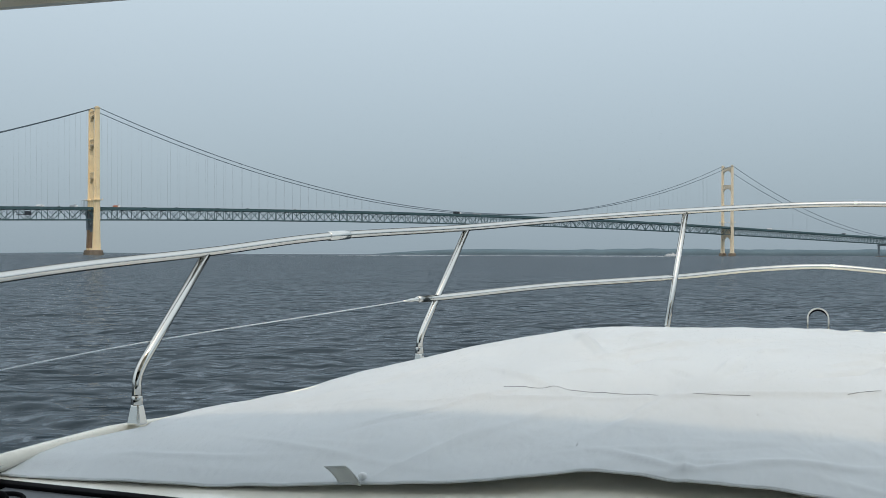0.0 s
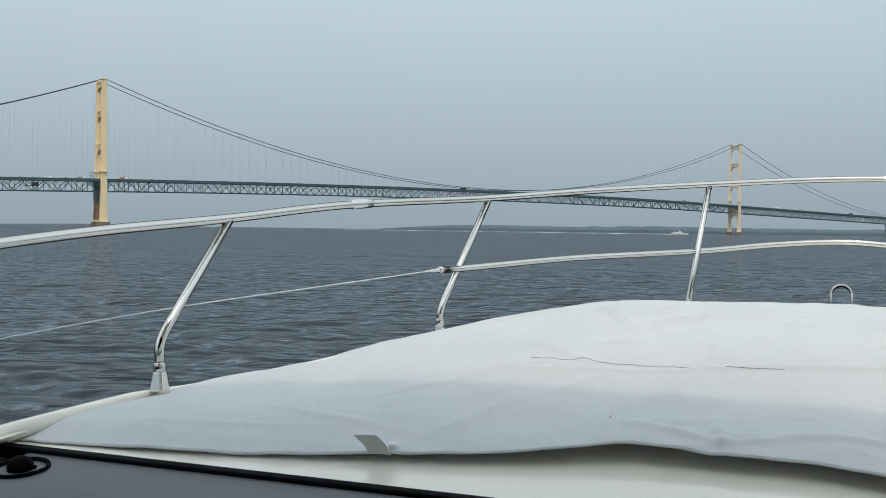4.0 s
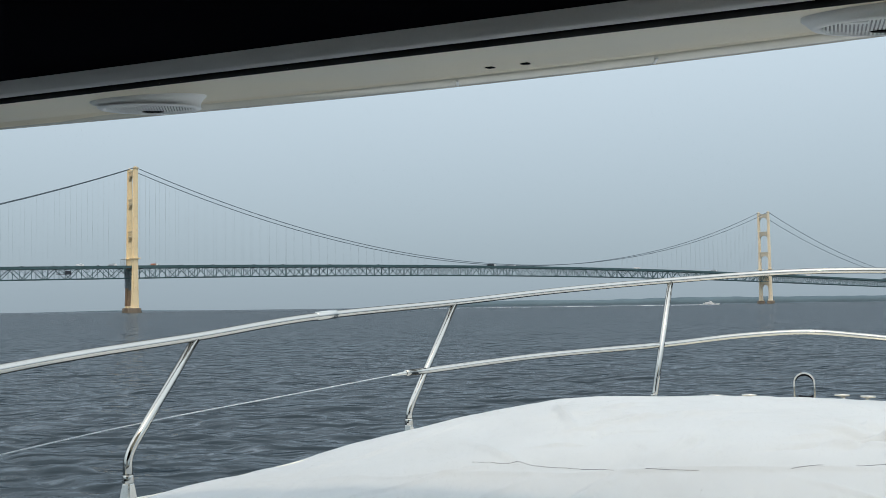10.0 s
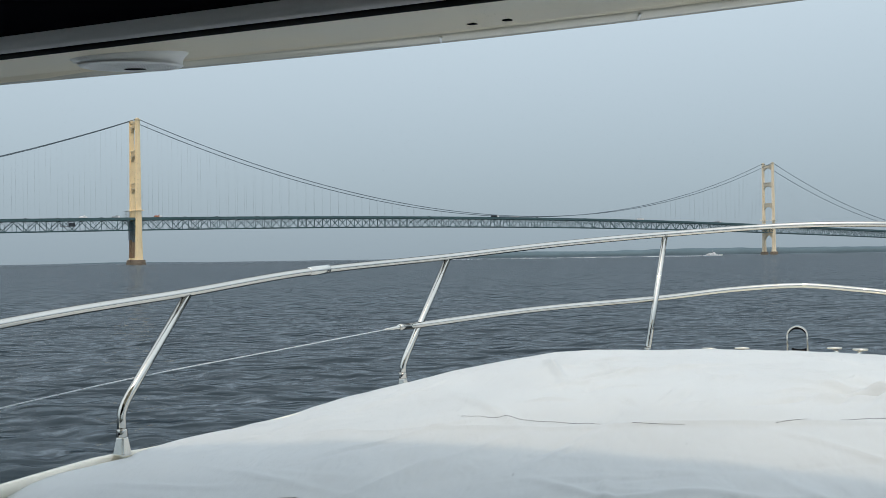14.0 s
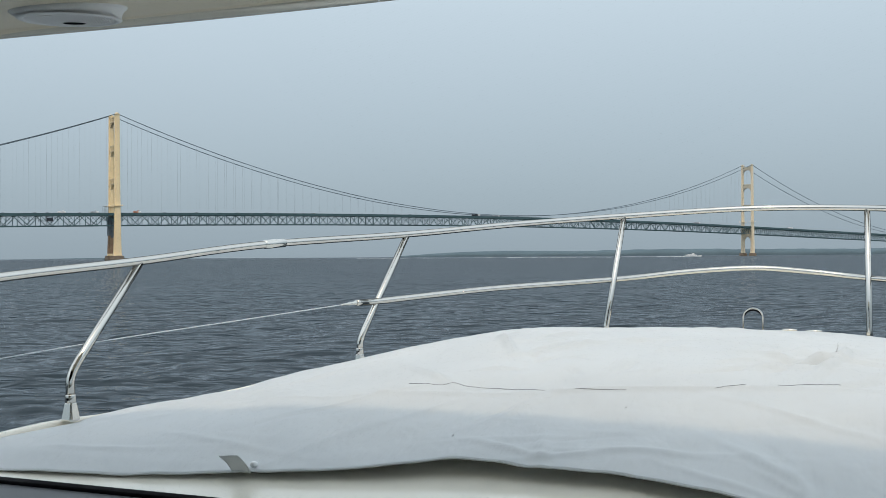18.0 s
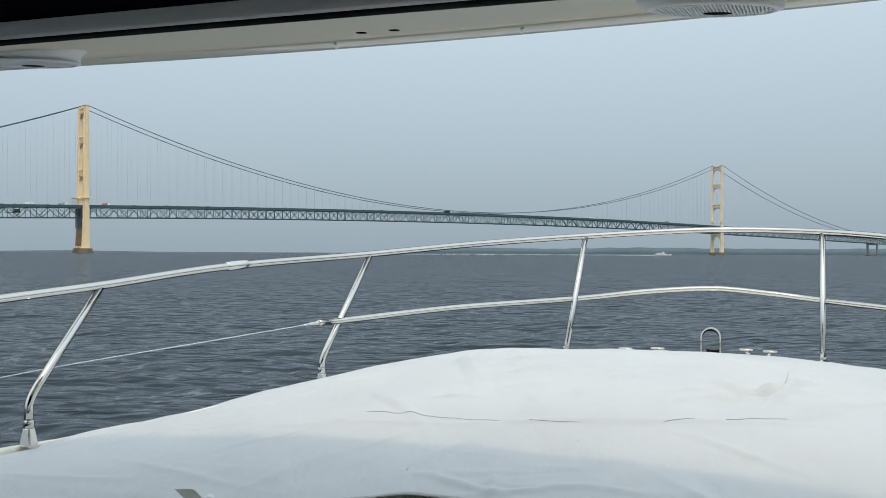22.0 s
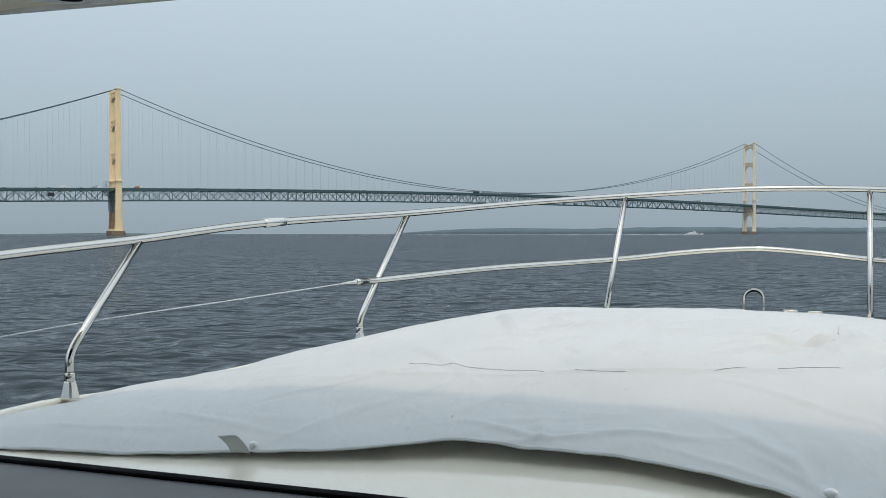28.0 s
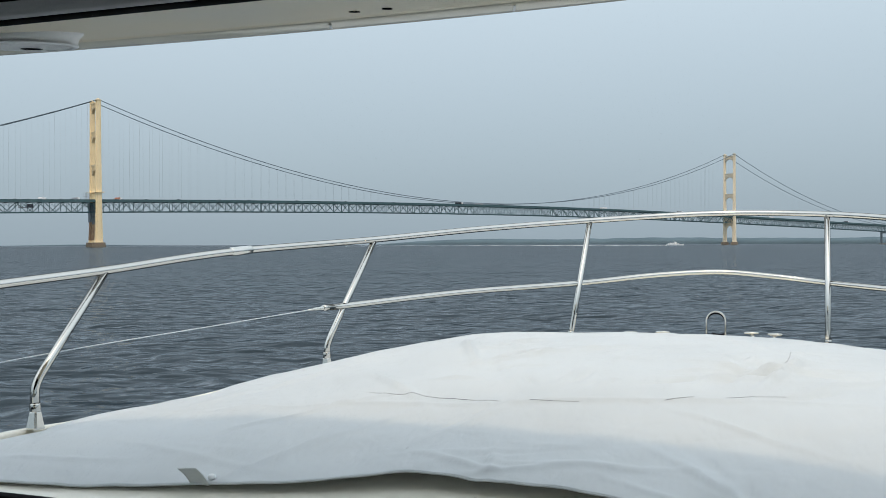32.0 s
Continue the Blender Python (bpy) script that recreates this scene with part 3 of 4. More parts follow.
# cable bents and anchorages at both ends of the side spans
for base, sign in ((-SIDE, -1), (SPAN + SIDE, 1)):
    bm = bmesh.new()
    z = deck_z(base)
    for side in (-1, 1):
        box(bm, base - 1.7, base + 1.7, side * 11 - 1.9, side * 11 + 1.9, 1, z - 14)
    box(bm, base - 2.0, base + 2.0, -13.2, 13.2, z - 17, z - 13)
    part("cable_bent", bm, ENCLOSURE, bridge, "grey cable bent pier on two legs")
    bm = bmesh.new()
    box(bm, base - 3.5, base + 3.5, -15, 15, -2, 1.5, 0.3)
    part("pier", bm, CONCRETE, bridge)
    a = base + sign * BACK
    bm = bmesh.new()
    box(bm, min(a, a + sign * 34), max(a, a + sign * 34), -17, 17, -2, deck_z(a) - 2.5, 1.2)
    box(bm, min(a, a + sign * 34) - 3, max(a, a + sign * 34) + 3, -20, 20, -2, 3.5, 0.6)
    part("anchorage", bm, PALE_CONCRETE, bridge, "massive pale concrete cable anchorage")
    for k in range(1, 9):
        bm = bmesh.new()
        s = a + sign * (34 + 48 * k)
        if abs(s) < 2500:
            box(bm, s - 3, s + 3, -11, 11, -2, deck_z(s) - 1, 0.4)
            part("approach_pier", bm, PALE_CONCRETE, bridge)


# vehicles crossing the bridge
def vehicle(s, lane, kind_name, paint, label):
    m = BRIDGE @ pose(s, lane, deck_z(s) + 0.55)
    v = thing(kind_name, m, label, kind_name.replace("_", " "), "vehicles on the bridge")
    bm = bmesh.new()
    if kind_name == "car":
        box(bm, -2.2, 2.2, -0.9, 0.9, 0.35, 0.95, 0.12)
        part("body", bm, PAINTS[paint], v)
        bm = bmesh.new()
        box(bm, -1.2, 1.0, -0.8, 0.8, 0.95, 1.5, 0.2)
        part("cabin", bm, WINDOW, v, "dark glazed cabin")
        axles, r = (-1.35, 1.35), 0.33
    elif kind_name == "truck":
        box(bm, -6.5, 3.6, -1.25, 1.25, 1.0, 3.3, 0.06)
        part("cargo_box", bm, PAINTS[paint], v)
        bm = bmesh.new()
        box(bm, 4.0, 6.6, -1.2, 1.2, 0.7, 3.1, 0.25)
        part("cab", bm, PAINTS["white"], v)
        bm = bmesh.new()
        box(bm, -7.4, 6.3, -0.5, 0.5, 0.6, 1.0)
        part("chassis", bm, TYRE, v)
        axles, r = (-6.4, -5.2, 2.6, 5.4), 0.5
    else:
        box(bm, -4.2, 1.4, -1.2, 1.2, 1.0, 2.4, 0.1)
        part("equipment_bed", bm, PAINTS[paint], v)
        bm = bmesh.new()
        box(bm, 1.7, 4.2, -1.15, 1.15, 0.7, 2.9, 0.2)
        part("cab", bm, PAINTS["white"], v)
        bm = bmesh.new()
        beam(bm, (-3.8, 0, 2.5), (1.0, 0, 3.0), 0.5)
        box(bm, 0.6, 2.0, -0.8, 0.8, 2.9, 3.7, 0.1)
        part("boom_lift", bm, PAINTS[paint], v)
        axles, r = (-3.2, 2.9), 0.5
    for ax in axles:
        for side in (-1, 1):
            bm = bmesh.new()
            lathe(bm, [(r * 0.6, -0.14), (r, -0.11), (r, 0.11), (r * 0.6, 0.14)], 12, pose(ax, side * 0.95, r, 90))
            part("wheel", bm, TYRE, v)


for s, lane, kn, paint, label in ((-88, -6, "car", "white", "white car driving along the bridge roadway"), (-60, -6, "lift_truck", "white", "white maintenance truck with a folded lift"), (-175, -6, "truck", "silver", "grey lorry driving along the bridge roadway"), (-205, -3, "car", "silver", "silver car driving along the bridge roadway"), (-74, -3, "car", "dark", "dark car driving along the bridge roadway"), (-40, -6, "car", "silver", "silver car driving along the bridge roadway"), (-24, -6, "lift_truck", "silver", "grey maintenance truck with a folded lift"),
                                  (24, -6, "lift_truck", "orange", "orange maintenance truck beside the tower"), (58, -3, "car", "white", "white car driving along the bridge roadway"), (96, -6, "car", "dark", "dark car driving along the bridge roadway"),
                                  (150, -3, "car", "silver", "silver car driving along the bridge roadway"), (188, -6, "car", "dark", "dark car driving along the bridge roadway"), (255, -6, "car", "white", "white car driving along the bridge roadway"), (330, -3, "car", "dark", "dark car driving along the bridge roadway"), (405, -6, "car", "dark", "dark car driving along the bridge roadway"),
                                  (520, -6, "truck", "dark", "dark lorry driving along the bridge roadway"), (560, -3, "truck", "silver", "grey lorry driving along the bridge roadway"), (600, -6, "car", "dark", "dark car driving along the bridge roadway"), (700, -3, "car", "dark", "dark car driving along the bridge roadway"), (820, -6, "truck", "white", "white box truck driving along the bridge roadway"),
                                  (1010, -6, "truck", "silver", "grey lorry driving along the bridge roadway"), (1280, -6, "truck", "white", "white box truck driving along the bridge roadway"), (1420, -3, "car", "dark", "dark car driving along the bridge roadway"), (1540, -6, "truck", "dark", "dark lorry driving along the bridge roadway"), (-120, -3, "car", "white", "white car driving along the bridge roadway")):
    vehicle(s, lane, kn, paint, label)

# inspection traveller hung under the side span
trav = thing("inspection_traveller", BRIDGE @ pose(-78, -HALF, deck_z(-78) - 6), "dark steel inspection platform hung on the bridge truss", "platform")
bm = bmesh.new()
box(bm, -8, 8, -1.6, 0.6, -2.0, -1.3)
part("platform", bm, PAINTS["dark"], trav)
bm = bmesh.new()
box(bm, 1, 7.5, -1.4, 0.4, -1.3, 2.2, 0.1)
part("cabin", bm, PAINTS["dark"], trav)
for px in (-7.6, 0.2, 7.6):
    bm = bmesh.new()
    beam(bm, (px, 0.4, -1.3), (px, 0.4, 5.2), 0.3)
    part("hanger_arm", bm, PAINTS["dark"], trav)


# ---- passenger ferry with its wake ----
def build_ferry():
    m = pose(FERRY_AT[0], FERRY_AT[1], 0.0, 0, 0, -8) @ Matrix.Diagonal((0.74, 0.74, 0.56, 1))
    f = thing("ferry", m, "white passenger ferry under way on the lake", "ferry")
    bm = bmesh.new()
    n, prev = 24, None
    for k in range(n + 1):
        u = k / n
        x = -16 + 33 * u
        w = 3.9 * (1 - max(0, (u - 0.55) / 0.45) ** 2.2)
        z1 = 2.6 + 1.6 * max(0, u - 0.5) ** 1.5 * 2
        keel = -0.8 + (2.2 * max(0, (u - 0.86) / 0.14) ** 2)
        ring = [bm.verts.new(p) for p in ((x, -w * 0.75 - 0.02, keel), (x, w * 0.75 + 0.02, keel), (x, w + 0.03, z1), (x, -w - 0.03, z1))]
        if prev:
            for i in range(4):
                bm.faces.new((prev[i], prev[(i + 1) % 4], ring[(i + 1) % 4], ring[i]))
        else:
            bm.faces.new(ring[::-1])
        prev = ring
    bm.faces.new(prev)
    part("hull", bm, FERRY, f)
    for x0, x1, w, z0, z1, nm in ((-13, 7, 3.3, 2.7, 5.2, "main_saloon"), (-9, 3.5, 2.9, 5.25, 7.2, "upper_deck")):
        bm = bmesh.new()
        box(bm, x0, x1, -w, w, z0, z1, 0.25)
        part(nm, bm, FERRY, f)
        for side in (-1, 1):
            k = x0 + 0.8
            while k < x1 - 1.6:
                bm = bmesh.new()
                box(bm, k, k + 1.2, side * w - 0.03, side * w + 0.03, z0 + 1.0, z0 + 1.9)
                part("window", bm, WINDOW, f)
                k += 1.7
    bm = bmesh.new()
    box(bm, -1.0, 2.4, -1.6, 1.6, 7.25, 9.0, 0.3)
    part("wheelhouse", bm, FERRY, f)
    bm = bmesh.new()
    tube(bm, [(-1, 0, 9), (-1.6, 0, 12.5)], 0.14, 8)
    beam(bm, (-1.3, -0.9, 10.8), (-1.3, 0.9, 10.8), 0.1)
    part("mast", bm, FERRY, f)

    def wake_place(u, v):
        """Churned water close astern, then a long low ridge of broken foam."""
        d = 640 * u
        spread = 5 + 9 * min(1, d / 95)
        crest = math.exp(-12 * (v - 0.5) ** 2)
        near = max(0, 1 - d / 95) * 0.9 * (0.7 + 0.6 * noise.noise((d * 0.32, v * 6, 5)))
        far = 0.62 * (1 - 0.6 * u) * (0.75 + 0.7 * noise.noise((d * 0.035, v * 2, 9)))
        return (-16 - d, (v - 0.5) * spread + 1.2 * noise.noise((d * 0.2, v * 3, 2)), 0.14 + crest * max(near, far))

    wk = link_mesh("wake", sheet("wake", 420, 8, wake_place), FOAM, None)
    wk.matrix_world = m
    tagged(wk, "white foaming wake trailing behind the ferry", "wake", kind="stuff")


FERRY_AT = (350.0, 1400.0)
build_ferry()

# ---- the yacht: shapes of the foredeck ----
BOAT = pose(1.90, 5.75, 0, 0, 0, -21)      # x to starboard, y ahead from the stem
half_beam = smooth_table([(-12, 2.25), (-8, 2.40), (-5.5, 2.42), (-4.2, 2.36), (-3.2, 2.19), (-2.4, 2.0), (-1.62, 1.78), (-1.0, 1.32), (-0.5, 0.82), (0.0, 0.40), (0.25, 0.02)])
gun_z = smooth_table([(-12, 1.50), (-6, 1.66), (-4.4, 1.76), (-3.2, 1.84), (-2.4, 1.865), (-1.62, 1.915), (-0.9, 1.965), (-0.5, 1.96), (0.3, 1.95)])
mid_z = smooth_table([(-5.2, 1.77), (-4.0, 1.78), (-3.72, 1.797), (-3.5, 1.82), (-3.15, 1.90), (-2.75, 1.965), (-2.2, 2.01), (-1.5, 2.05), (-0.9, 2.045), (-0.55, 2.005), (0.3, 1.955)])
cover_half = smooth_table([(-3.8, 2.275), (-3.5, 2.218), (-3.3, 2.140), (-3.2, 2.118), (-3.05, 2.137), (-2.4, 2.005), (-2.0, 1.895), (-1.62, 1.75), (-1.1, 1.39), (-0.8, 1.10), (-0.6, 0.72), (-0.5, 0.4)])


GY, GZ = -3.76, 1.783       # lower edge of the windscreen
hem_y = smooth_table([(-2.4, -3.72), (-2.0, -3.69), (-1.6, -3.655), (-1.15, -3.59), (-0.95, -3.56), (-0.75, -3.51), (-0.57, -3.455), (-0.42, -3.45), (-0.28, -3.455), (-0.1, -3.455), (0.05, -3.485), (0.15, -3.51), (0.3, -3.55), (0.43, -3.59), (0.7, -3.60), (1.3, -3.62), (2.4, -3.68)])
hem_lift = smooth_table([(-2.4, -0.016), (-1.5, -0.014), (-1.15, -0.006), (-0.85, 0.006), (-0.6, 0.022), (-0.45, 0.020), (-0.33, 0.015), (-0.2, 0.015), (-0.05, 0.014), (0.1, 0.011), (0.3, 0.004), (0.43, -0.010), (0.6, 0.0), (2.4, -0.01)])


def step(a, b, x):
    t = min(1, max(0, (x - a) / (b - a)))
    return t * t * (3 - 2 * t)


def deck_height(x, y):
    g = max(half_beam(y), 0.02)
    u = min(1, abs(x) / g)
    z = gun_z(y) + (mid_z(y) - gun_z(y)) * (1 - u ** (2.3 + 2.2 * step(-3.3, -3.7, y)))
    return z + (GZ - 0.003 - z) * (1 - step(-3.735, -3.55, y))


def cover_height(x, y):
    z = deck_height(x, y) + 0.03
    pad = step(-3.1, -2.6, y) * (1 - step(-1.4, -0.8, y)) * (1 - step(0.7, 1.2, abs(x + 0.15)))
    z += 0.026 * pad
    z -= (0.016 - 0.011 * step(-3.15, -3.5, y)) * step(0.86, 0.98, abs(x) / half_beam(y))
    calm = 0.3 + 0.7 * step(-3.45, -2.9, y)
    calm *= 1 - 0.75 * step(-2.0, -1.5, y)
    z += 0.012 * calm * noise.noise((x * 1.6, y * 1.3, 0.3)) + 0.012 * calm * noise.noise((x * 4.0 + y * 2.0, y * 2.2 - x, 4.0)) + 0.004 * noise.noise((x * 9 - y * 6, y * 5 + x * 2, 2.0))
    # crisp creases, running from the pad's corners
    for cx, cy, ca, sa, ln, amp, wide in CREASES:
        dx, dy = x - cx, y - cy
        along = dx * ca + dy * sa
        if abs(along) < 2.4 * ln:
            across = dy * ca - dx * sa
            if abs(across) < 3 * wide:
                z += amp * math.exp(-(along / ln) ** 2 - (across / wide) ** 2)
    z += 0.034 * math.exp(-((x + 1.15) / 0.42) ** 2 - ((y + 1.55) / 0.65) ** 2) - 0.010 * step(0.15, 0.85, x) * step(-2.0, -1.3, y)
    # hem lifted by the wind over the cowl
    z += hem_lift(x) * math.exp(-((y - hem_y(x)) / 0.2) ** 2)
    return z


random.seed(11)
# folds: place, direction, half length, height
PAD_FOLDS = [(-0.95, -2.62, 2.3, 0.3, 0.008), (-0.86, -1.98, 2.0, 0.22, 0.014), (-0.7, -1.75, 0.9, 0.16, 0.01), (0.45, -2.32, 1.3, 0.2, 0.014), (0.4, -2.25, 0.3, 0.2, 0.012), (0.3, -2.2, 2.7, 0.22, 0.01), (-0.3, -1.9, 0.5, 0.5, 0.006), (0.8, -2.2, 0.9, 0.4, 0.008), (-1.5, -2.4, 1.2, 0.5, 0.006), (0.2, -1.5, 2.4, 0.5, 0.006), (-1.1, -2.9, 0.1, 0.5, 0.006), (0.0, -2.75, 0.15, 0.6, 0.006), (0.36, -2.3, 0.1, 0.09, -0.012), (0.5, -2.12, 1.5, 0.14, 0.008)]
HEM_FOLDS = [(0.32, -3.38, 2.15, 0.18, 0.009), (0.36, -3.34, 1.9, 0.2, 0.007), (0.2, -3.46, 2.7, 0.18, 0.006), (-0.33, -3.34, 1.8, 0.1, 0.012), (-0.42, -3.36, 2.8, 0.14, 0.01), (-0.25, -3.37, 0.4, 0.14, 0.01), (0.0, -3.3, 0.1, 0.3, 0.006), (-1.35, -3.4, 2.9, 0.3, 0.006), (-1.75, -3.5, 0.12, 0.22, 0.006), (-1.0, -3.3, 1.1, 0.25, 0.007), (-0.85, -3.1, 1.0, 0.3, 0.006), (0.35, -2.95, 2.6, 0.25, 0.01), (-1.1, -2.96, 0.8, 0.24, 0.012), (-1.22, -3.1, 0.85, 0.2, -0.007), (-0.5, -2.98, 1.15, 0.22, 0.009), (-0.56, -3.0, 1.15, 0.22, -0.006), (0.24, -3.28, 2.35, 0.2, 0.007), (0.3, -3.25, 2.2, 0.2, -0.005)]
CREASES = [(cx, cy, math.cos(a), math.sin(a), ln, amp * (2.0 if cy > -2.9 else 1.0), 0.018) for cx, cy, a, ln, amp in (*PAD_FOLDS, *HEM_FOLDS)]
for cx, cy, a, ln, amp, wide in ((-0.92, -1.70, 1.62, 0.24, 0.014, 0.014), (-0.86, -1.72, 1.55, 0.26, -0.010, 0.020), (-0.62, -1.80, 0.6, 0.18, 0.010, 0.03), (-0.29, -2.44, 1.45, 0.12, 0.012, 0.014), (-0.25, -2.46, 1.4, 0.12, -0.010, 0.016), (-0.14, -2.56, 1.3, 0.08, 0.008, 0.012), (0.02, -1.80, 0.6, 0.18, 0.010, 0.03), (0.10, -1.92, 0.6, 0.18, -0.008, 0.03), (0.38, -2.12, 0.3, 0.07, -0.020, 0.05), (0.33, -2.02, 1.3, 0.10, 0.010, 0.018), (0.58, -1.75, 0.35, 0.18, 0.012, 0.02), (0.60, -1.95, 0.3, 0.18, -0.008, 0.02)):
    CREASES.append((cx, cy, math.cos(a), math.sin(a), ln, amp * (1.5 if cy < -1.95 else 0.7), wide))
for cx, cy, a, ln, amp, wide in ((0.30, -2.26, 0.2, 0.09, -0.030, 0.07), (0.26, -2.40, 0.05, 0.16, 0.020, 0.030), (0.44, -2.20, 1.3, 0.07, 0.016, 0.025), (0.62, -2.12, 0.45, 0.20, 0.014, 0.022), (0.64, -2.22, 0.40, 0.20, -0.010, 0.022), (-0.62, -2.02, 0.95, 0.13, 0.020, 0.016), (-0.59, -2.04, 0.95, 0.13, -0.018, 0.014),
                                 (0.36, -3.40, 2.0, 0.12, 0.010, 0.014), (0.40, -3.42, 1.75, 0.12, -0.009, 0.012), (0.33, -3.44, 2.3, 0.11, 0.008, 0.012), (0.48, -3.44, 1.3, 0.10, 0.007, 0.014)):
    CREASES.append((cx, cy, math.cos(a), math.sin(a), ln, amp, wide))
# crumples where the cloth lies over the sunpad
for _ in range(26):
    a = random.uniform(0.15, 1.1) if random.random() < 0.75 else random.uniform(1.8, 2.8)
    CREASES.append((random.uniform(-0.85, 0.55), random.uniform(-2.6, -1.85), math.cos(a), math.sin(a), random.uniform(0.06, 0.18), random.choice((1, 1, -1)) * random.uniform(0.008, 0.018), random.uniform(0.012, 0.024)))
for _ in range(16):
    a = random.uniform(-0.2, 0.5)
    CREASES.append((random.uniform(-1.9, 0.6), random.uniform(-3.45, -2.9), math.cos(a), math.sin(a), random.uniform(0.08, 0.25), random.choice((1, -1)) * random.uniform(0.001, 0.0025), random.uniform(0.012, 0.022)))


# ---- yacht hull and superstructure ----
yacht = thing("motor_yacht", BOAT, "white fibreglass motor yacht with a dark dashboard and cream hardtop", "yacht")


def hull_place(side):
    def place(s, t):
        y = 0.24 - 12.2 * s
        g = half_beam(y)
        drop = t
        z = gun_z(y) - drop * (gun_z(y) + 0.5)
        flare = 1 - 0.32 * drop ** 0.8 * (0.35 + 0.65 * max(0, 1 - s * 2.2))
        return (side * g * flare, y - 0.55 * drop * max(0, 1 - s * 5), z)
    return place


for side in (-1, 1):
    part_ob = link_mesh("hull_side", sheet("hull_side", 90, 14, hull_place(side)), GELCOAT, yacht)
FD = -3.735
link_mesh("foredeck", sheet("foredeck", 60, 70, lambda s, t: ((2 * s - 1) * half_beam(FD + (0.24 - FD) * t), FD + (0.24 - FD) * t, deck_height((2 * s - 1) * half_beam(FD + (0.24 - FD) * t), FD + (0.24 - FD) * t))), GELCOAT, yacht, "glossy white foredeck and cowl")
for side in (-1, 1):
    bm = bmesh.new()
    ys = [0.22 - 8.2 * k / 70 for k in range(71)]
    tube(bm, [(side * (half_beam(y) - 0.012), y, gun_z(y) + 0.004) for y in ys], [0.028 - 0.018 * step(-3.3, -3.0, y) for y in ys], 10)
    part("toe_rail", bm, GELCOAT, yacht, "cream rounded toe rail along the deck edge", True)
    bm = bmesh.new()
    inner = -2.2 if side < 0 else 1.38
    for k in range(30):
        y0, y1 = FD - 5.2 * k / 30, FD - 5.2 * (k + 1) / 30
        vs = [bm.verts.new(p) for p in ((side * half_beam(y0), y0, gun_z(y0)), (inner, y0, gun_z(y0) + 0.02), (inner, y1, gun_z(y1) + 0.02), (side * half_beam(y1), y1, gun_z(y1)))]
        bm.faces.new(vs)
    part("side_deck", bm, GELCOAT, yacht)
# transom and after deck, behind the camera
bm = bmesh.new()
box(bm, -2.25, 2.25, -12.05, -11.95, -0.4, 1.55)
part("transom", bm, GELCOAT, yacht)
bm = bmesh.new()
box(bm, -2.2, 2.2, -11.95, -3.8, 0.60, 0.70)
part("cabin_floor", bm, DASH, yacht)
for side in (-1, 1):
    wall = -2.2 if side < 0 else 1.36
    bm = bmesh.new()
    box(bm, wall - 0.04, wall + 0.04, -8.9, -4.75, 0.70, 1.86)
    part("cabin_side", bm, GELCOAT, yacht)
    bm = bmesh.new()
    for y0, y1 in ((-4.75, -5.3), (-6.9, -7.2), (-8.8, -8.9)):
        beam(bm, (wall, y0, 1.76), (wall - side * 0.06, y1, 3.06), 0.09, 0.12)
    part("window_pillar", bm, FRAME_GREY, yacht)
bm = bmesh.new()
box(bm, -2.15, 1.31, -9.0, -8.92, 0.70, 3.06)
part("aft_bulkhead", bm, GELCOAT, yacht)

# windscreen: sealing strips, frame, pane
TY, TZ = -4.50, 3.013       # upper edge
bm = bmesh.new()
box(bm, -2.3, 1.5, GY - 0.024, GY + 0.022, GZ - 0.03, GZ + 0.004, 0.006)
part("lower_seal", bm, RUBBER, yacht, "black rubber windscreen seal", True)
bm = bmesh.new()
box(bm, -2.05, 1.27, TY - 0.014, TY + 0.03, TZ - 0.006, TZ + 0.03, 0.005)
part("upper_seal", bm, RUBBER, yacht, "black rubber windscreen seal", True)
pane_bm = bmesh.new()
vs = [pane_bm.verts.new(p) for p in ((-2.25, GY - 0.012, GZ), (1.45, GY - 0.012, GZ), (1.25, TY, TZ + 0.01), (-2.0, TY, TZ + 0.01))]
pane_bm.faces.new(vs)
bmesh.ops.solidify(pane_bm, geom=pane_bm.faces[:], thickness=0.006)
pane = part("windscreen_pane", pane_bm, GLASS, yacht, "clear windscreen glass")
pane.visible_shadow = False
bm = bmesh.new()
rows = [(TY - 0.014, TZ + 0.006), (TY - 0.036, TZ + 0.007), (TY - 0.046, TZ + 0.014), (TY - 0.050, TZ + 0.05)]
prev = None
for y, z in rows:
    ring = [bm.verts.new((x, y, z)) for x in (-2.03, 1.26)]
    if prev:
        bm.faces.new((prev[0], prev[1], ring[1], ring[0]))
    prev = ring
part("upper_frame", bm, FRAME_GREY, yacht, "dark grey inner windscreen frame", True).modifiers.new("thick", "SOLIDIFY").thickness = -0.01
bm = bmesh.new()
box(bm, -2.03, 1.26, -8.9, TY - 0.044, TZ + 0.020, TZ + 0.075, 0.004)
part("headliner", bm, LINING, yacht, "black headliner of the cabin roof")
# dashboard
bm = bmesh.new()
prof = [(GY - 0.020, GZ - 0.006), (GY - 0.25, GZ - 0.03), (GY - 0.85, GZ - 0.06), (GY - 1.05, GZ - 0.09), (GY - 1.12, GZ - 0.18), (GY - 1.12, 0.71)]
prev = None
for y, z in prof:
    ring = [bm.verts.new((-2.15 + 3.6 * k / 24, y, z)) for k in range(25)]
    if prev:
        for k in range(24):
            bm.faces.new((prev[k], prev[k + 1], ring[k + 1], ring[k]))
    prev = ring
part("dashboard", bm, DASH, yacht, "matt dark grey dashboard top", True).modifiers.new("thick", "SOLIDIFY").thickness = 0.02

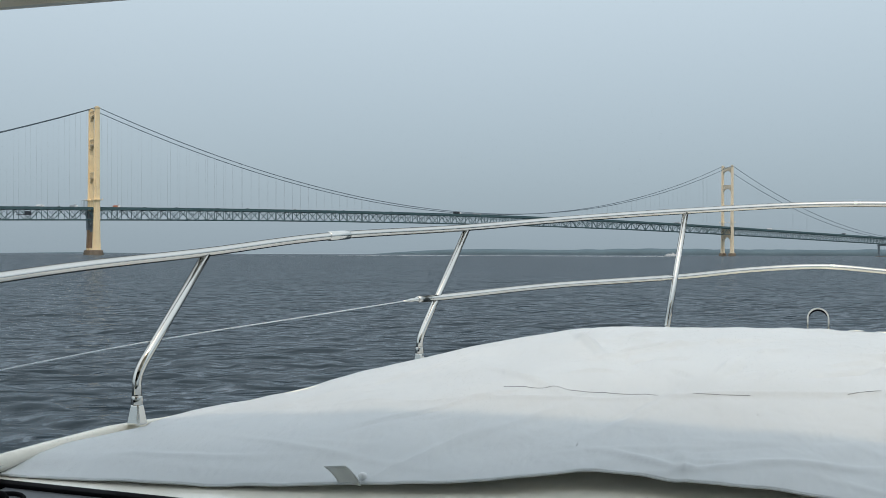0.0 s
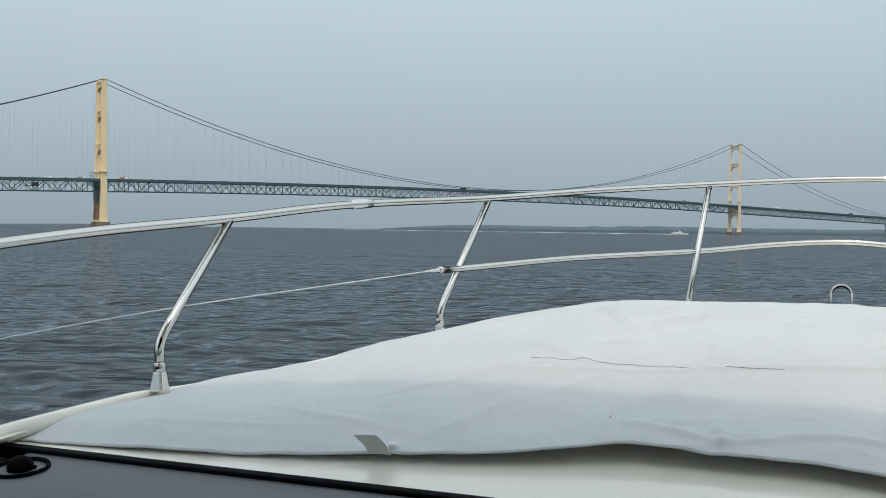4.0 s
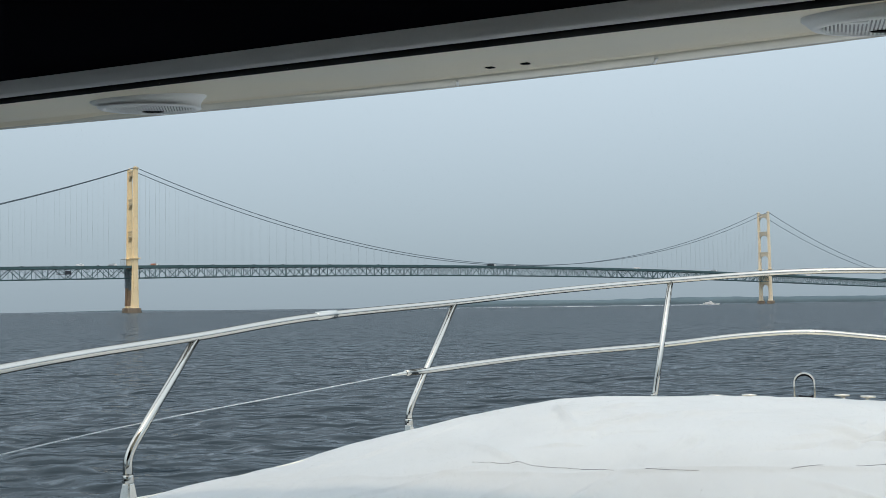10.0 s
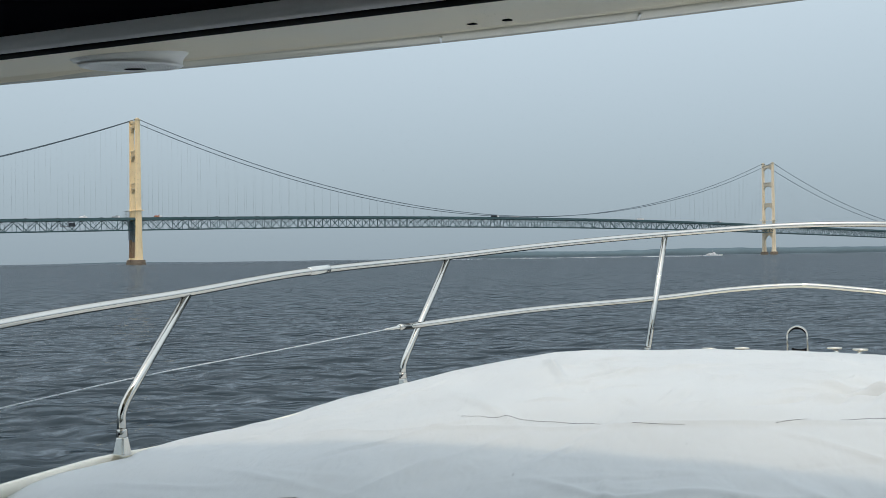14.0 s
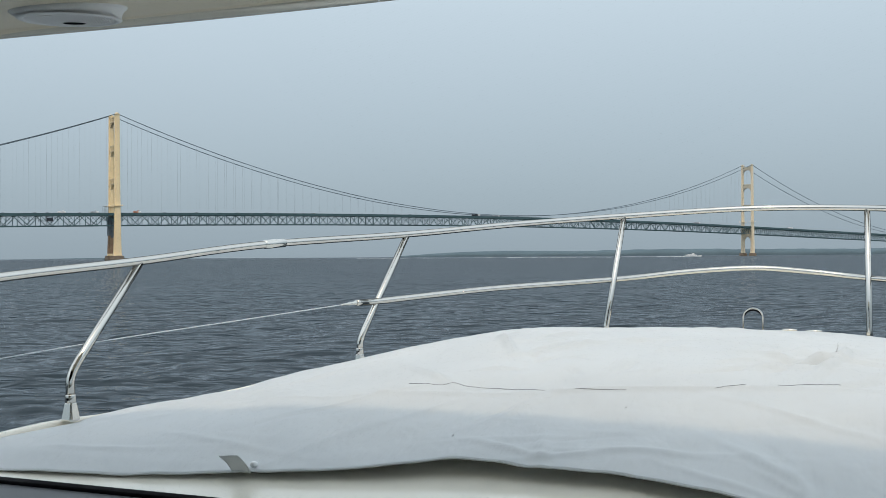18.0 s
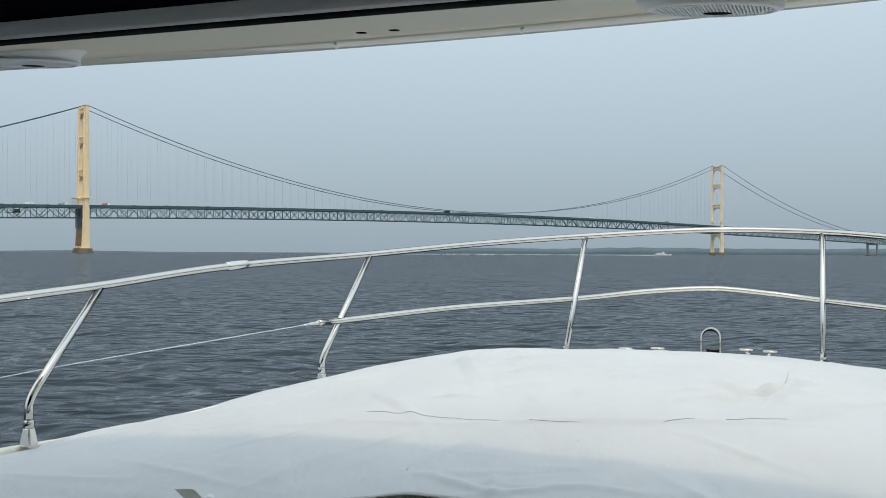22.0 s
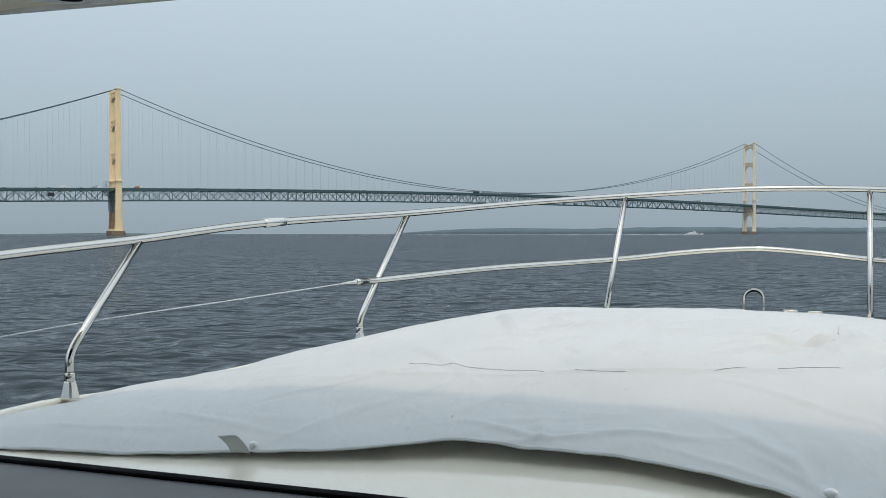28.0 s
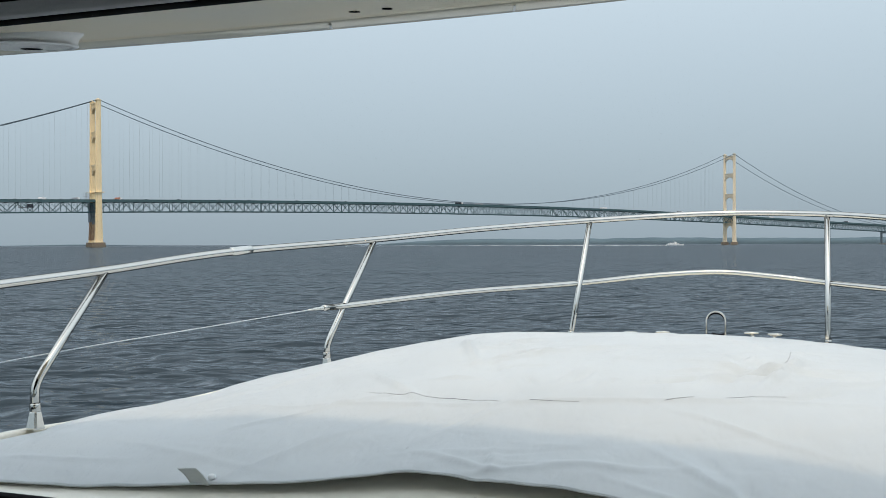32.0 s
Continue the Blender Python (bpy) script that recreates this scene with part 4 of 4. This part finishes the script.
# hardtop: brow over the windscreen, with lip, and the roof behind
BY, BZ = -3.775, 3.127      # lower front edge of the brow
def brow_bend(x):
    """How far the brow's front edge falls back from its foremost point."""
    d = abs(x + 0.75)
    return 0.05 * d * d + 0.35 * max(0, d - 1.3) ** 2


bm = bmesh.new()
prof = [(TY + 0.03, TZ + 0.010), (TY + 0.16, TZ + 0.028), (BY - 0.07, BZ - 0.006), (BY - 0.03, BZ - 0.012), (BY, BZ), (BY + 0.014, BZ + 0.02), (BY - 0.02, BZ + 0.09), (BY - 0.25, BZ + 0.13), (-6.5, BZ + 0.18), (-8.9, BZ + 0.14), (-9.1, BZ + 0.05), (-8.92, TZ + 0.08), (TY + 0.03, TZ + 0.08)]
cols = []
for k in range(41):
    u = -1 + 2 * k / 40
    x = -0.205 + 1.985 * u
    bend = brow_bend(x)
    cols.append([bm.verts.new((x, y - min(bend, 0.55) if y > TY + 0.2 and y > -4.2 else y, z - 0.02 * u ** 4)) for y, z in prof])
n = len(prof)
for c0, c1 in zip(cols, cols[1:]):
    for i in range(n):
        bm.faces.new((c0[i], c0[(i + 1) % n], c1[(i + 1) % n], c1[i]))
bm.faces.new(cols[0])
bm.faces.new(cols[-1][::-1])
part("hardtop", bm, CREAM, yacht, "cream hardtop with an overhanging brow")


bm = bmesh.new()
prev = None
for k in range(61):
    x = -2.19 + 3.97 * k / 60
    b = brow_bend(x)
    ring = [bm.verts.new((x, BY - min(b, 0.55) + dy, BZ + dz - 0.02 * ((x + 0.35) / 2.15) ** 4)) for dy, dz in ((-0.058, -0.004), (-0.054, -0.010), (-0.046, -0.013), (-0.024, -0.018), (-0.004, -0.019), (0.010, -0.008), (0.016, 0.012))]
    if prev:
        for i in range(6):
            bm.faces.new((prev[i], prev[i + 1], ring[i + 1], ring[i]))
    prev = ring
part("brow_lip", bm, GELCOAT, yacht, "pale moulded lip along the brow", True)


def under_brow(y):
    """Height of the brow's underside."""
    return TZ + 0.028 + (y - TY - 0.16) * (BZ - 0.006 - TZ - 0.028) / (BY - 0.07 - TY - 0.16)


BROW_TILT = math.degrees(math.atan2(BZ - 0.006 - TZ - 0.028, BY - 0.07 - TY - 0.16))
for x in (-0.476, -0.391):
    bm = bmesh.new()
    box(bm, -0.008, 0.008, -0.013, 0.013, -0.0012, 0.006)
    part("drain_slot", bm, RUBBER, yacht, m=pose(x, -3.97, under_brow(-3.97) - 0.001, BROW_TILT))
for x in (-0.62, -0.12, 0.75, -1.9):
    bm = bmesh.new()
    box(bm, -0.003, 0.003, -0.016, 0.016, -0.001, 0.002)
    part("lip_joint", bm, PLASTIC, yacht, m=pose(x, BY - 0.034 - brow_bend(x), BZ - 0.0175, -8, 0, 20))


def speaker(x, y, turn):
    """A wedge-shaped pod under the brow, with a round ribbed grille."""
    m = BOAT @ pose(x, y, under_brow(y) + 0.001, 180 + BROW_TILT) @ Matrix.Scale(1.13, 4)
    sp = thing("speaker", m, "white round marine speaker with a ribbed grille under the hardtop brow", "speaker", "brow speakers")
    lean = Matrix.Translation((0, 0, 0.024)) @ pose(0, 0, 0, 0, 0, turn) @ pose(0, 0, 0, -2.0, -3.5, 0)
    bm = bmesh.new()
    rings = []
    for r, z, tilted in ((0.124, -0.004, 0), (0.1245, 0.004, 0), (0.117, 0.010, 0), (0.111, -0.001, 1), (0.108, 0.001, 1), (0.101, 0.003, 1), (0.096, 0.0015, 1), (0.094, -0.004, 1)):
        ring = [Vector((r * math.cos(k * math.tau / 56), r * math.sin(k * math.tau / 56), z)) for k in range(56)]
        rings.append([bm.verts.new(lean @ p if tilted else p) for p in ring])
    for r0, r1 in zip(rings, rings[1:]):
        for k in range(56):
            bm.faces.new((r0[k], r0[(k + 1) % 56], r1[(k + 1) % 56], r1[k]))
    part("bezel", bm, PLASTIC, sp, "", True)
    bm = bmesh.new()
    lathe(bm, [(0.096, -0.003), (0.06, -0.0015), (0.02, -0.001), (0.001, -0.001)], 48, lean)
    part("grille", bm, GRILLE, sp, "grey grille plate", True)
    for k in range(-15, 16):
        px = k * 0.0060
        ln = math.sqrt(max(0, 0.093 ** 2 - px ** 2))
        if ln > 0.012:
            bm = bmesh.new()
            box(bm, px - 0.0015, px + 0.0015, -ln, ln, -0.003, 0.0012, 0, lean)
            part("grille_rib", bm, PLASTIC, sp)
    bm = bmesh.new()
    lathe(bm, [(0.024, 0.001), (0.024, 0.0022), (0.020, 0.0028)], 32, lean @ Matrix.Translation((0.004, -0.048, 0)), 1.0, 0.62)
    part("badge", bm, RUBBER, sp, "dark oval badge", True)
    bm = bmesh.new()
    box(bm, -0.062, -0.026, 0.060, 0.078, 0.0005, 0.0030, 0.001, lean)
    part("tab", bm, PLASTIC, sp)


for x, y, turn in ((-1.32, -4.13, -35), (0.35, -4.21, 0)):
    speaker(x, y, turn)

# ---- round fitting on the dashboard ----
fit = thing("dash_fitting", BOAT @ pose(-2.07, -3.90, GZ - 0.021, 6), "low round black fitting with a raised rim on the dashboard", "fitting")
bm = bmesh.new()
lathe(bm, [(0.066, -0.006), (0.074, -0.004), (0.076, 0.008), (0.072, 0.013), (0.066, 0.009), (0.064, -0.004)], 40)
part("rim", bm, RUBBER, fit, "black rubber rim", True)
bm = bmesh.new()
lathe(bm, [(0.062, -0.004), (0.060, 0.000), (0.040, 0.002), (0.001, 0.002)], 40)
part("plate", bm, DASH, fit, "grey recessed plate", True)
bm = bmesh.new()
lathe(bm, [(0.034, 0.002), (0.034, 0.014), (0.026, 0.030), (0.010, 0.038), (0.001, 0.039)], 32)
part("dome", bm, RUBBER, fit, "", True)
bm = bmesh.new()
tube(bm, [(0.028, 0, 0.018), (0.042, 0, 0.014), (0.050, 0, 0.013)], [0.007, 0.005, 0.006], 10)
part("lever", bm, RUBBER, fit, "", True)

# ---- bow rail ----
rail = thing("bow_rail", BOAT, "polished stainless steel bow rail with leaning stanchions", "railing")
TOP_PTS = [(-2.36, -6.4, 2.07), (-2.35, -5.4, 2.18), (-2.30, -4.4, 2.29), (-2.205, -3.55, 2.385), (-2.08, -2.896, 2.443), (-1.905, -2.25, 2.512), (-1.592, -1.379, 2.569), (-1.18, -0.85, 2.628), (-0.645, -0.43, 2.679), (0.03, -0.13, 2.720), (0.648, -0.178, 2.706), (1.15, -0.62, 2.65), (1.58, -1.3, 2.58), (1.905, -2.25, 2.512), (2.08, -2.896, 2.443), (2.30, -4.4, 2.29), (2.36, -6.4, 2.07)]
TUBE_R = 0.0166
bm = bmesh.new()
tube(bm, catmull(TOP_PTS, 14), TUBE_R, 20)
part("top_rail", bm, STEEL, rail, "", True)
LOW_PTS = [(-1.713, -1.72, 2.229), (-1.66, -1.50, 2.232), (-1.25, -0.97, 2.278), (-0.690, -0.462, 2.317), (-0.3, -0.22, 2.358), (0.055, -0.11, 2.376), (0.36, -0.13, 2.354), (0.655, -0.197, 2.322), (1.2, -0.78, 2.285), (1.66, -1.50, 2.232)]
bm = bmesh.new()
tube(bm, catmull(LOW_PTS, 14), TUBE_R * 0.92, 20)
part("lower_rail", bm, STEEL, rail, "", True)
# sleeve joint in the top rail
top_path = catmull(TOP_PTS, 14)
near = min(range(len(top_path)), key=lambda i: (top_path[i] - Vector((-1.905, -2.25, 2.512))).length)
bm = bmesh.new()
d = (top_path[near + 1] - top_path[near - 1]).normalized()
c = top_path[near] + d * 0.055
tube(bm, [c - d * 0.062, c - d * 0.058, c + d * 0.058, c + d * 0.062], [TUBE_R, TUBE_R * 1.22, TUBE_R * 1.22, TUBE_R], 20)
part("sleeve", bm, SATIN, rail, "satin joint sleeve", True)


def stanchion(base, bend, top, socket_h, wide):
    path = [Vector(base), Vector(base).lerp(Vector(bend), 0.6), *[Vector(base).lerp(Vector(bend), 0.6) * (1 - u) ** 2 + Vector(bend) * 2 * u * (1 - u) + Vector(bend).lerp(Vector(top), 0.12) * u * u for u in (0.15, 0.3, 0.45, 0.6, 0.75, 0.9, 1)], Vector(top)]
    bm = bmesh.new()
    tube(bm, path, TUBE_R * 0.96, 18)
    st = part("stanchion", bm, STEEL, rail, "", True)
    bm = bmesh.new()
    b = Vector(base)
    z0 = b.z - socket_h
    # four-sided tapered foot with rounded corners
    prev = None
    for w, z in ((0.023 * wide, -0.006), (0.023 * wide, 0.0), (0.0172, socket_h - 0.020), (0.0155, socket_h - 0.016)):
        ring = [bm.verts.new((b.x + w * px, b.y + w * py, z0 + z)) for px, py in ((1, 0.7), (0.7, 1), (-0.7, 1), (-1, 0.7), (-1, -0.7), (-0.7, -1), (0.7, -1), (1, -0.7))]
        if prev:
            for k in range(8):
                bm.faces.new((prev[k], prev[(k + 1) % 8], ring[(k + 1) % 8], ring[k]))
        else:
            bm.faces.new(ring[::-1])
        prev = ring
    bm.faces.new(prev)
    part("base_socket", bm, SATIN, st, "tapered deck socket")
    bm = bmesh.new()
    lathe(bm, [(0.0185, socket_h - 0.016), (0.0198, socket_h - 0.013), (0.0198, socket_h + 0.010), (0.0185, socket_h + 0.013), (0.015, socket_h + 0.014)], 24, Matrix.Translation((b.x, b.y, z0)))
    part("collar", bm, STEEL, st, "polished clamping collar", True)
    bm = bmesh.new()
    lathe(bm, [(0.004, 0), (0.004, 0.004), (0.002, 0.005)], 10, pose(b.x + 0.004, b.y - 0.0185, z0 + socket_h - 0.002, 90))
    part("set_screw", bm, RUBBER, st)


for sx in (-1, 1):
    stanchion((sx * 2.142, -3.21, 1.945), (sx * 2.147, -3.208, 2.03), (sx * 2.08, -2.896, 2.436), 0.075, 1.15)
    stanchion((sx * 1.742, -1.63, 1.985), (sx * 1.743, -1.622, 2.045), (sx * 1.592, -1.379, 2.561), 0.07, 1.0)
    stanchion((sx * 2.36, -5.0, 1.80), (sx * 2.365, -5.0, 1.88), (sx * 2.325, -4.68, 2.25), 0.06, 1.1)
stanchion((-0.738, -0.518, 2.03), (-0.73, -0.508, 2.07), (-0.645, -0.43, 2.671), 0.075, 1.0)
stanchion((0.652, -0.232, 1.995), (0.652, -0.23, 2.05), (0.648, -0.178, 2.698), 0.085, 1.0)
# lifeline, with its end fittings
for sx in (-1, 1):
    bm = bmesh.new()
    line = [(-1.735, -1.775, 2.226), (-1.93, -2.42, 2.183), (-2.135, -3.10, 2.138), (-2.245, -3.8, 2.09), (-2.335, -4.9, 2.01), (-2.36, -6.4, 1.90)]
    tube(bm, [(sx * -a, b, c) for a, b, c in catmull(line, 6)], 0.0024, 8)
    part("lifeline", bm, ROPE, rail, "thin white coated lifeline wire", True)
    bm = bmesh.new()
    a, b = Vector((sx * 1.713, -1.72, 2.229)), Vector((sx * 1.75, -1.815, 2.223))
    d = b - a
    tube(bm, [a + d * u for u in (0, 0.12, 0.2, 0.55, 0.62, 1.0)], [0.011, 0.011, 0.0075, 0.0075, 0.005, 0.004], 14)
    part("line_terminal", bm, SATIN, rail, "swaged wire terminal", True)
    bm = bmesh.new()
    lathe(bm, [(0.0055, -0.010), (0.0075, 0), (0.0055, 0.010)], 10, pose(sx * 2.137, -3.115, 2.137, 90))
    part("line_eye", bm, STEEL, rail)

# ---- fittings at the bow ----
bail = thing("roller_bail", BOAT @ pose(0.04, -0.12, 1.965), "polished steel hoop over the anchor roller", "anchor roller")
bm = bmesh.new()
arc = [(-0.054, 0.0)] + [(-0.054 * math.cos(a), 0.125 + 0.054 * math.sin(a)) for a in [math.pi * k / 16 for k in range(17)]] + [(0.054, 0.0)]
prev = None
for i, (x, z) in enumerate(arc):
    a, b = arc[max(0, i - 1)], arc[min(len(arc) - 1, i + 1)]
    d = Vector((b[0] - a[0], b[1] - a[1])).normalized()
    nx, nz = -d.y * 0.0040, d.x * 0.0040
    ring = [bm.verts.new(p) for p in ((x - nx, -0.016, z - nz), (x + nx, -0.016, z + nz), (x + nx, 0.022, z + nz), (x - nx, 0.022, z - nz))]
    if prev:
        for k in range(4):
            bm.faces.new((prev[k], prev[(k + 1) % 4], ring[(k + 1) % 4], ring[k]))
    prev = ring
part("hoop", bm, SATIN, bail)
# added black strip imitates the dark reflection on the hoop's inner face
bm = bmesh.new()
prev = None
for i, (x, z) in enumerate(arc):
    if z < 0.13:
        continue
    a, b = arc[max(0, i - 1)], arc[min(len(arc) - 1, i + 1)]
    d = Vector((b[0] - a[0], b[1] - a[1])).normalized()
    deep = 0.006 + 0.009 * (z - 0.125) / 0.054
    ring = [bm.verts.new((x + d.y * o, y, z - d.x * o)) for o, y in ((0.0042, -0.014), (deep, -0.012), (deep, 0.020), (0.0042, 0.020))]
    if prev:
        for k in range(4):
            bm.faces.new((prev[k], prev[(k + 1) % 4], ring[(k + 1) % 4], ring[k]))
    prev = ring
part("hoop_shade", bm, RUBBER, bail, "dark strip imitating the hoop's dark inner reflection")
bm = bmesh.new()
box(bm, -0.075, 0.075, -0.14, 0.30, -0.016, 0.002, 0.004)
part("base_plate", bm, SATIN, bail)
bm = bmesh.new()
lathe(bm, [(0.02, -0.04), (0.013, -0.01), (0.013, 0.01), (0.02, 0.04)], 18, pose(0, 0.20, 0.018, 0, 90))
part("roller", bm, RUBBER, bail)


def cleat(x, y, lean, label):
    z = deck_height(x, y)
    h = (2.033 if x < -0.1 else 2.028) - z
    cl = thing("deck_cleat", BOAT @ pose(x, y, z), label, "cleat", "bow cleats")
    bm = bmesh.new()
    lathe(bm, [(0.030, -0.006), (0.030, 0.003), (0.024, 0.006)], 20)
    part("foot", bm, SATIN, cl, "", True)
    bm = bmesh.new()
    tube(bm, [(lean * 0.8, 0, 0.002), (0, 0, h - 0.012)], [0.014, 0.010], 12)
    part("stem", bm, STEEL, cl, "", True)
    bm = bmesh.new()
    lathe(bm, [(0.010, h - 0.016), (0.040, h - 0.010), (0.044, h - 0.005), (0.036, h), (0.006, h + 0.002)], 24, None, 1.0, 0.5)
    part("cap", bm, STEEL, cl, "", True)


for x, y, lean in ((-0.424, -0.34, 0.0), (-0.251, -0.26, 0.01), (0.236, -0.09, 0.03), (0.37, -0.15, -0.02)):
    cleat(x, y, lean, "polished mushroom-headed cleat on the bow deck")

# ---- the canvas cover over the foredeck ----
cover = thing("deck_cover", BOAT, "loose white canvas cover draped over the foredeck sunpad", "cover")


def cover_place(s, t):
    hem = hem_y((2 * s - 1) * cover_half(-3.6))
    y = hem + (-0.56 - hem) * t
    x = (2 * s - 1) * cover_half(y)
    return (x, y, cover_height(x, y))


sheet_ob = link_mesh("canvas", sheet("canvas", 270, 290, cover_place), CANVAS, cover)
sheet_ob.modifiers.new("thick", "SOLIDIFY").thickness = 0.004


def on_cover(x, y, up=0.002):
    return Vector((x, y, cover_height(x, y) + up))


def stitch(points, r=0.00065):
    path = catmull([(a, b, 0) for a, b in points], 14)
    bm = bmesh.new()
    tube(bm, [on_cover(q.x + 0.002 * noise.noise((q.x * 9, q.y * 9, 1)), q.y + 0.004 * noise.noise((q.x * 14, q.y * 7, 6)), 0.001 + 0.0004 * math.sin(i * 1.7)) for i, q in enumerate(path)], r, 6)
    part("seam_thread", bm, THREAD, cover, "dark seam thread", True)


STITCHES = [[(-0.99, -2.76), (-0.80, -2.78), (-0.62, -2.79), (-0.47, -2.80)], [(-0.36, -2.81), (-0.27, -2.81), (-0.19, -2.80)], [(0.09, -2.75), (0.185, -2.72)], [(0.285, -2.68), (0.38, -2.65), (0.475, -2.615)], [(0.466, -2.22), (0.469, -2.03)], [(0.471, -1.97), (0.476, -1.78)]]
for pts in STITCHES:
    stitch(pts)
# loose ends of thread caught on the cloth
for pts in ([(-0.625, -3.288), (-0.624, -3.278), (-0.627, -3.270)], [(-0.163, -2.955), (-0.162, -2.952), (-0.161, -2.949)], [(0.47, -2.235), (0.462, -2.225), (0.458, -2.21)]):
    stitch(pts, 0.0007)
# hem binding
bm = bmesh.new()
hem = []
for k in range(160):
    s = 0.01 + 0.98 * k / 159
    p = Vector(cover_place(s, 0.0))
    hem.append(p + Vector((0, 0.0, -0.003)))
tube(bm, hem, 0.0026, 8)
part("hem_binding", bm, CANVAS, cover, "rolled hem", True)


def fastener(x, tab):
    """A snap button at the hem; some hold a stiff strap tab that stands up from the hem."""
    h = Vector((x, hem_y(x) + 0.004, cover_height(x, hem_y(x))))
    if tab:
        me = sheet("strap_tab", 8, 8, lambda s, t: (h.x - 0.052 + 0.064 * s - 0.040 * t + 0.006 * math.sin(t * 3), h.y - 0.010 - 0.010 * t + 0.004 * math.sin(s * 3), h.z - 0.008 + 0.046 * t ** 0.9 + 0.006 * s * t))
        link_mesh("strap_tab", me, TAB, cover, "stiff pale grey strap tab").modifiers.new("thick", "SOLIDIFY").thickness = 0.003
    bm = bmesh.new()
    r = 0.75 if tab else 1.0
    lathe(bm, [(0.008 * r, -0.004), (0.017 * r, 0.004), (0.016 * r, 0.010), (0.008 * r, 0.015)], 18, Matrix.Translation(on_cover(x + (0.006 if tab else 0.0), hem_y(x) + 0.022, 0.001)))
    part("snap_button", bm, PLASTIC, cover, "white plastic snap button", True)


for x, tab in ((-1.15, True), (0.44, False)):
    fastener(x, tab)
